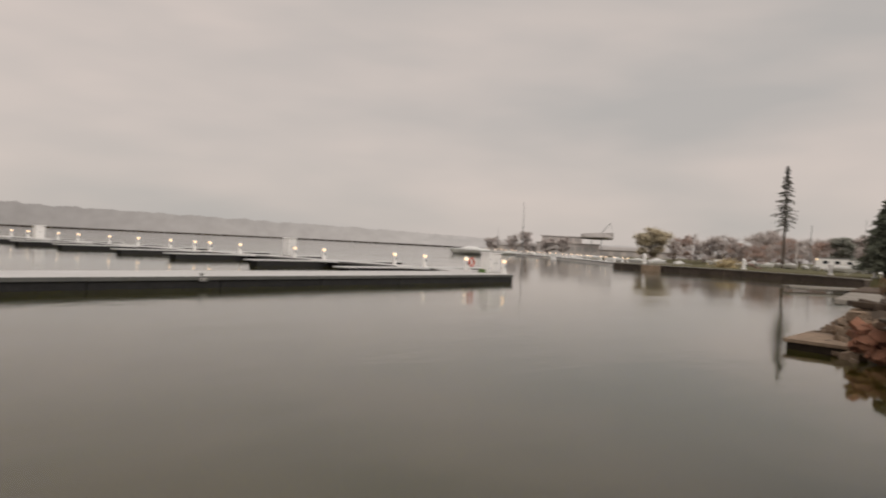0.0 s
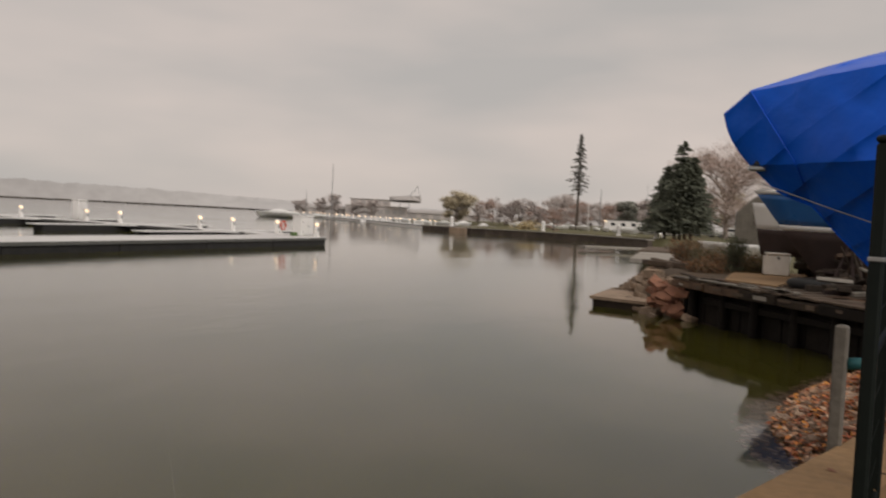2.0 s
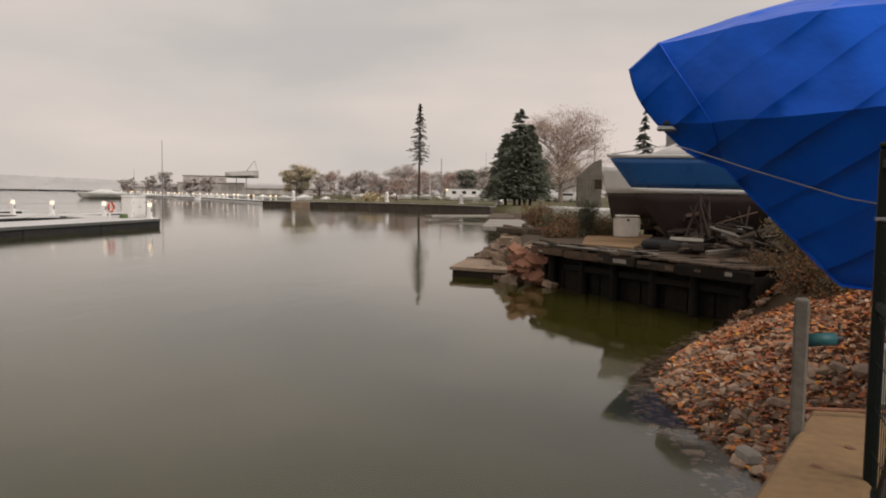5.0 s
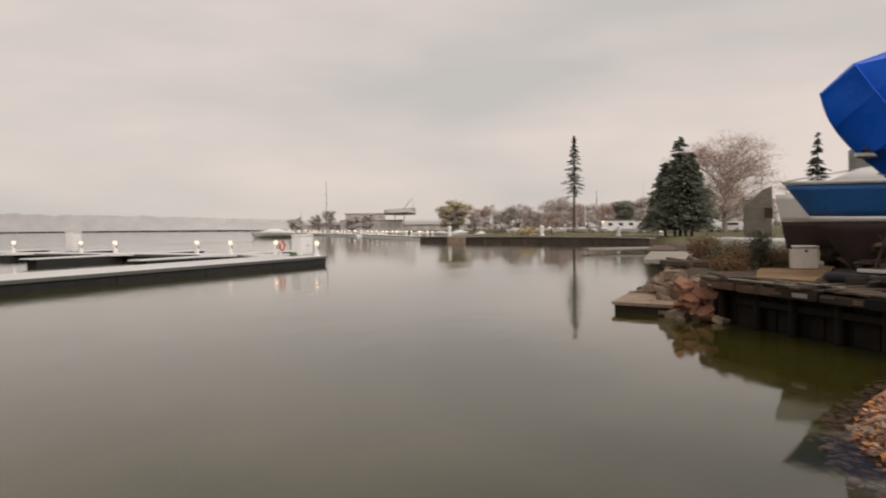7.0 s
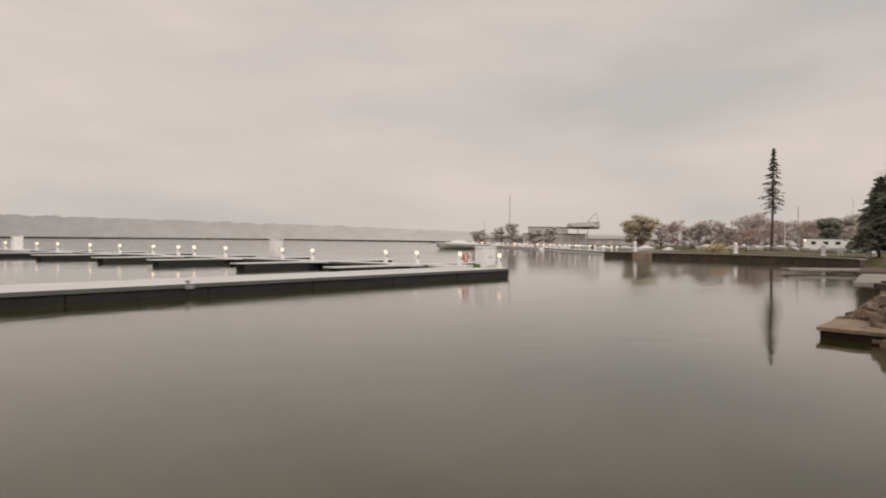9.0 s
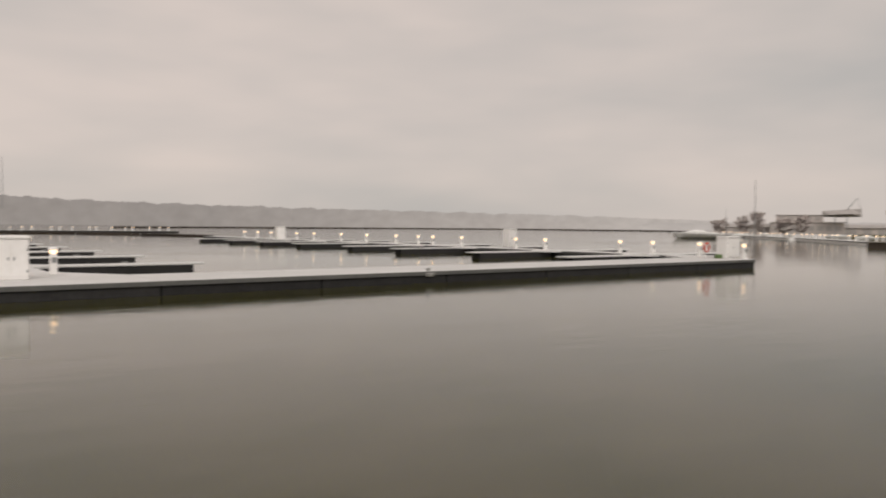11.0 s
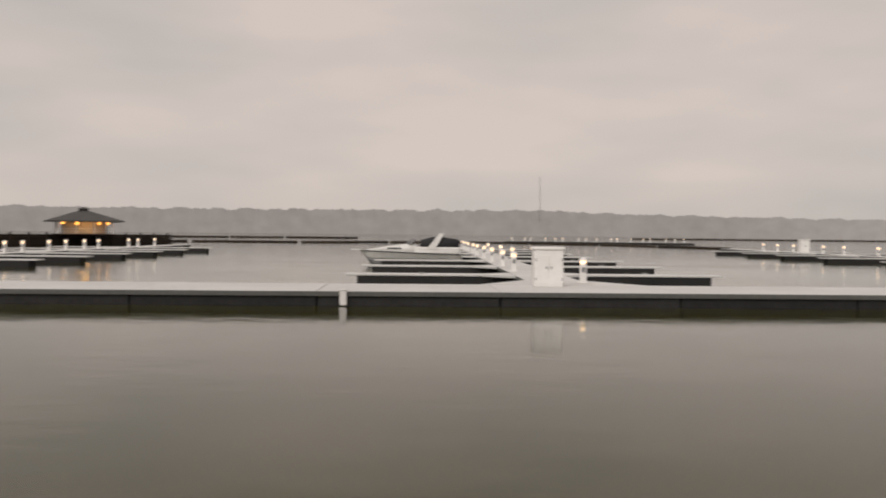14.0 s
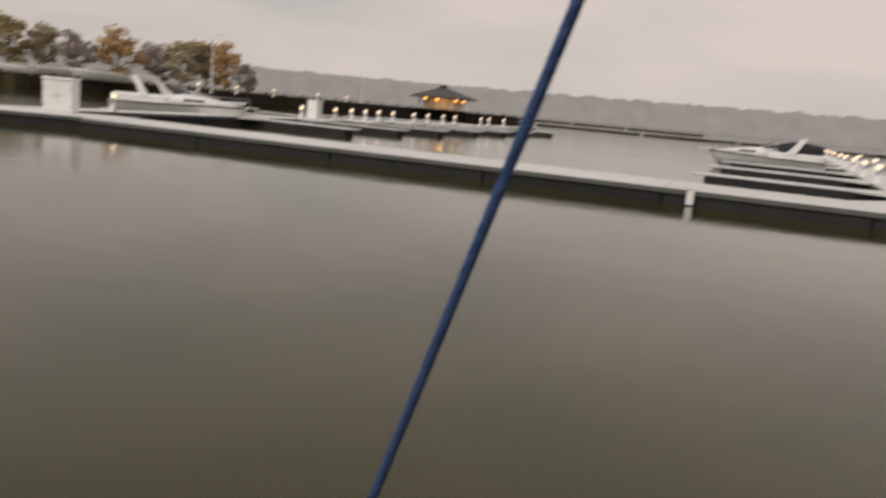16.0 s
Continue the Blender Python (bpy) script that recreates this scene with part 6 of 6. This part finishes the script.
for i in range(9):
    b = 57.5 + 1.5 * i
    far_boat(*place(b, 230 - 8 * i), 0.0, rg1.uniform(4, 6.5), rg1.uniform(0, 360), "white boat moored at the far marina")
for i in range(16):
    b = 72.0 + 0.78 * i
    far_boat(*place(b, rg1.uniform(140, 165)), 0.92, rg1.uniform(2.6, 4.6), rg1.uniform(0, 360), "white shrink-wrapped boat stored on the grass")
far_boat(*place(54.6, 200), 0.0, 11, 128, "white motor yacht moored at the end of the far dock")

cb = thing("club_building", "low grey marina building with stepped flat roofs", "building", pose(*place(61.6, 262), 1.0, 0, 0, -62))
part("wall", Shape().box((0, 0, 1.6), (20, 9, 3.2), chamfer=0.05), M_BUILD, cb)
part("roof", Shape().box((0, 0, 3.4), (20.6, 9.6, 0.3), chamfer=0.08), M_BUILD, cb)
part("upper_wall", Shape().box((-2, 1, 4.5), (13, 6, 1.8), chamfer=0.05), M_BUILD, cb)
part("upper_roof", Shape().box((-2, 1, 5.6), (13.6, 6.6, 0.25), chamfer=0.08), M_ROOF, cb)
for k in range(8):
    part("window", Shape().box((-8.4 + 2.4 * k, -4.52, 1.7), (1.7, 0.08, 1.5), chamfer=0.02), M_ROOF, cb)
for k in range(5):
    part("window", Shape().box((-7 + 2.5 * k, -2.03, 4.6), (1.7, 0.08, 1.0), chamfer=0.02), M_ROOF, cb)
fl = thing("long_shed", "long low grey shed behind the far docks", "building", pose(*place(62.5, 268), 0.9, 0, 0, -60))
part("wall", Shape().box((0, 0, 1.0), (62, 5, 2.0), chamfer=0.05), M_BUILD, fl)
part("roof", Shape().loft([[(x, -3.0, 2.0), (x, 0, 3.0), (x, 3.0, 2.0), (x, 0, 1.9)] for x in (-31.5, 31.5)]), M_ROOF, fl)
for k in range(15):
    part("door", Shape().box((-28 + 4 * k, -2.53, 0.85), (2.4, 0.08, 1.6), chamfer=0.02), M_ROOF, fl)
cn = thing("canopy", "dark lens-shaped canopy roof with a slanting mast", "canopy", pose(*place(63.6, 255), 1.0, 0, 0, -64))
part("roof", Shape().loft([[(x, -w, 5.6 + 0.3 * t), (x, 0, 5.1 - 0.2 * (1 - abs(x) / 7)), (x, w, 5.6 + 0.3 * t), (x, 0, 6.9 + 0.5 * t)] for x, w, t in ((-4.9, 0.3, -0.4), (-2.8, 1.6, 0), (0, 2.2, 0.4), (2.8, 1.6, 0.7), (5.2, 0.3, 0.9))]), M_ROOF, cn)
for x in (-1.5, 1.5):
    part("column", Shape().tube((x, 0, 0), (x, 0, 5.4), 0.12, n=8), M_RUB, cn)
part("mast", Shape().tube((1.0, 0, 6.4), (4.0, 0, 10.4), 0.16, 0.06, 6).tube((4.0, 0, 10.4), (5.0, 0, 6.6), 0.05, n=5), M_RUB, cn)


def pole(x, y, z, h, label, r=0.07, lamp=False, category="pole"):
    root = thing("mast_pole", label, category, pose(x, y, z), group="poles")
    part("shaft", Shape().tube((0, 0, 0), (0, 0, h), r, r * 0.5, 8), M_WHITE if lamp or "white" in label else M_RUB, root)
    part("foot", Shape().lathe((0, 0, 0), [(r * 3, 0), (r * 3, 0.1), (r * 1.3, 0.2)], 8), M_RUB, root)
    if lamp:
        part("arm", Shape().tube((0, 0, h - 0.05), (0.9, 0, h + 0.15), 0.05, n=6), M_WHITE, root)
        part("lamp_head", Shape().box((1.1, 0, h + 0.16), (0.7, 0.3, 0.14), chamfer=0.04), M_WHITE, root, "pale lamp head")
    return root


pole(*place(58.4, 200), 0.3, 13.6, "tall thin mast at the far dock", 0.12)
pole(*place(56.6, 215), 0.3, 7.0, "thin flagpole at the far dock", 0.07)
pole(*place(77.7, 180), 0.9, 9.0, "dark wooden pole with fittings", 0.13)
pole(*place(80.9, 177), 0.9, 10.5, "thin grey boat mast in the yard", 0.06)
pole(*place(76.9, 172), 0.9, 5.8, "white post on the lawn", 0.1)
pole(*place(88.6, 97), 0.9, 11, "thin grey boat mast in the yard", 0.05)
tr = thing("white_trailer", "long low white building with a lit warm lamp", "trailer", pose(*place(79.6, 178), 0.92, 0, 0, 12))
part("body", Shape().box((0, 0, 1.15), (3.0, 9.8, 2.3), chamfer=0.12), M_WHITE, tr)
part("roof", Shape().box((0, 0, 2.36), (3.2, 10.0, 0.12), chamfer=0.03), M_RUB, tr)
for k in range(4):
    part("window", Shape().box((-1.52, -3.6 + 2.2 * k, 1.5), (0.05, 0.9, 0.6), chamfer=0.01), M_GLASS, tr)
part("lamp", Shape().lathe((-1.6, 4.6, 1.9), [(0.08, 0), (0.16, 0.06), (0.16, 0.2), (0.06, 0.26)], 8), M_GLOW, tr, "glowing warm lamp")
for k in (-2.2, 2.2):
    for s in (-1, 1):
        part("wheel", Shape().tube((s * 1.35, k, 0.25), (s * 1.5, k, 0.25), 0.26, n=12), M_TYRE, tr)


def vehicle(x, y, z, rz, label, L=4.6, H=1.9):
    root = thing("van", label, "vehicle", pose(x, y, z, 0, 0, rz), group="parked vehicles")
    body = [[(x2, w, zz) for w, zz in ((-0.85, 0.35), (0.85, 0.35), (0.88, 0.95), (0.7 if h > 1.1 else 0.85, h), (-0.7 if h > 1.1 else -0.85, h), (-0.88, 0.95))] for x2, h in ((-L / 2, H * 0.9), (-L / 2 + 0.3, H), (L * 0.12, H), (L * 0.26, 1.08), (L / 2 - 0.15, 1.0), (L / 2, 0.85))]
    part("body", Shape().loft(body), M_WHITEP, root)
    for s in (-1, 1):
        part("side_window", Shape().box((-0.5, s * 0.83, 1.38), (L * 0.48, 0.05, 0.42), chamfer=0.02), M_GLASS, root)
        for k in (-0.3, 0.32):
            w = part("wheel", Shape().tube((L * k, s * 0.72, 0.33), (L * k, s * 0.9, 0.33), 0.33, n=14), M_TYRE, root)
            part("rim", Shape().tube((L * k, s * 0.89, 0.33), (L * k, s * 0.92, 0.33), 0.19, n=12), M_GALV, w)
    return root


vehicle(*place(86.5, 149), 0.92, 100, "white van parked on the grass")
vehicle(*place(84.9, 154), 0.92, 80, "white car parked beside the trees", 4.3, 1.5)
vehicle(*place(81.9, 165), 0.92, 95, "white car parked on the grass", 4.3, 1.5)
bt = thing("picnic_seat", "white garden seat on the lawn", "seat", pose(*place(82.2, 108), 0.92, 0, 0, 60), group="lawn seats")
part("seat", Shape().box((0, 0, 0.4), (0.55, 0.55, 0.05), chamfer=0.01), M_WHITE, bt)
part("backrest", Shape().box((0.3, 0, 0.75), (0.06, 0.55, 0.7), chamfer=0.01), M_WHITE, bt)
for a in (-0.22, 0.22):
    for b in (-0.22, 0.22):
        part("leg", Shape().box((a, b, 0.19), (0.06, 0.06, 0.38)), M_WHITE, bt)
copy_thing(bt, pose(*place(80.2, 113), 0.92, 0, 0, 100))

# ---- left-hand shore
ls = Shape().prism([(-100, 56), (-82, 90), (-72, 108), (-76, 130), (-110, 175), (-300, 240), (-300, -40), (-140, 0)], -1.0, 1.6)
solo("ground", ls, M_LAWN, "low grassy shore behind the breakwater", "ground", kind="structure")


def place_left(bearing, dist):
    a = radians(bearing)
    return (-0.8 + dist * math.sin(a), 0.85 + dist * math.cos(a))


rg2 = random.Random(9)
for b, D, h, r, lv_m, label in ((-55, 135, 8.6, 3.6, M_OLIVE, "olive autumn tree behind the breakwater"), (-51.4, 137, 8.8, 3.0, M_OLIVE, "olive autumn tree behind the breakwater"), (-49.3, 139, 8.0, 2.4, M_YELLOW, "yellow-green autumn tree behind the breakwater"), (-47.6, 134, 7.2, 2.6, M_TWIGS, "thin grey-leaved tree behind the breakwater"),
                                (-45.0, 138, 8.9, 3.3, M_ORANGE, "orange-brown autumn tree behind the breakwater"), (-42.6, 142, 7.2, 2.8, M_TWIGS, "bare grey tree behind the breakwater"), (-41.2, 139, 7.6, 2.8, M_YELLOW, "yellow-brown autumn tree behind the breakwater"), (-39.6, 141, 8.0, 2.8, M_OLIVE, "olive autumn tree behind the breakwater"), (-38.3, 139, 8.2, 2.6, M_ORANGE, "orange-brown autumn tree behind the breakwater"), (-36.9, 137, 4.8, 1.6, M_TWIGS, "small dark bare tree behind the breakwater"), (-58, 150, 9, 4, M_TWIGS, "bare tree behind the breakwater")):
    broadleaf(*place_left(b, D), 1.6, h, r * 1.15, lv_m, M_BARKP, label, n=36, size=0.2, seed=int(-b * 7), group="left shore trees")
x, y = place_left(-39.15, 118)
pole(x, y, 1.2, 8.0, "tall white lamp post on the breakwater", 0.12, True, "lamp post")
x, y = place_left(-28.95, 150)
pole(x, y, 1.2, 5.6, "thin white pole on the breakwater", 0.1)
for b, D in ((-57, 112), (-54, 116), (-51, 118), (-48.5, 121), (-46.2, 117), (-44, 122)):
    far_boat(*place_left(b, D), 1.6, rg2.uniform(6, 8), rg2.uniform(0, 360), "white covered boat stored on the shore", M_GREYC)
far_boat(-43.0, 50.5, -0.1, 9.5, 6, "boat with pale grey cover moored beside the cruiser", M_GREYC)
for k, (b, D) in enumerate(((-40, 100), (-37.5, 108), (-35, 116), (-32, 126), (-30, 135))):
    x, y = place_left(b, D)
    copy_thing(ped, pose(x, y, 1.6))
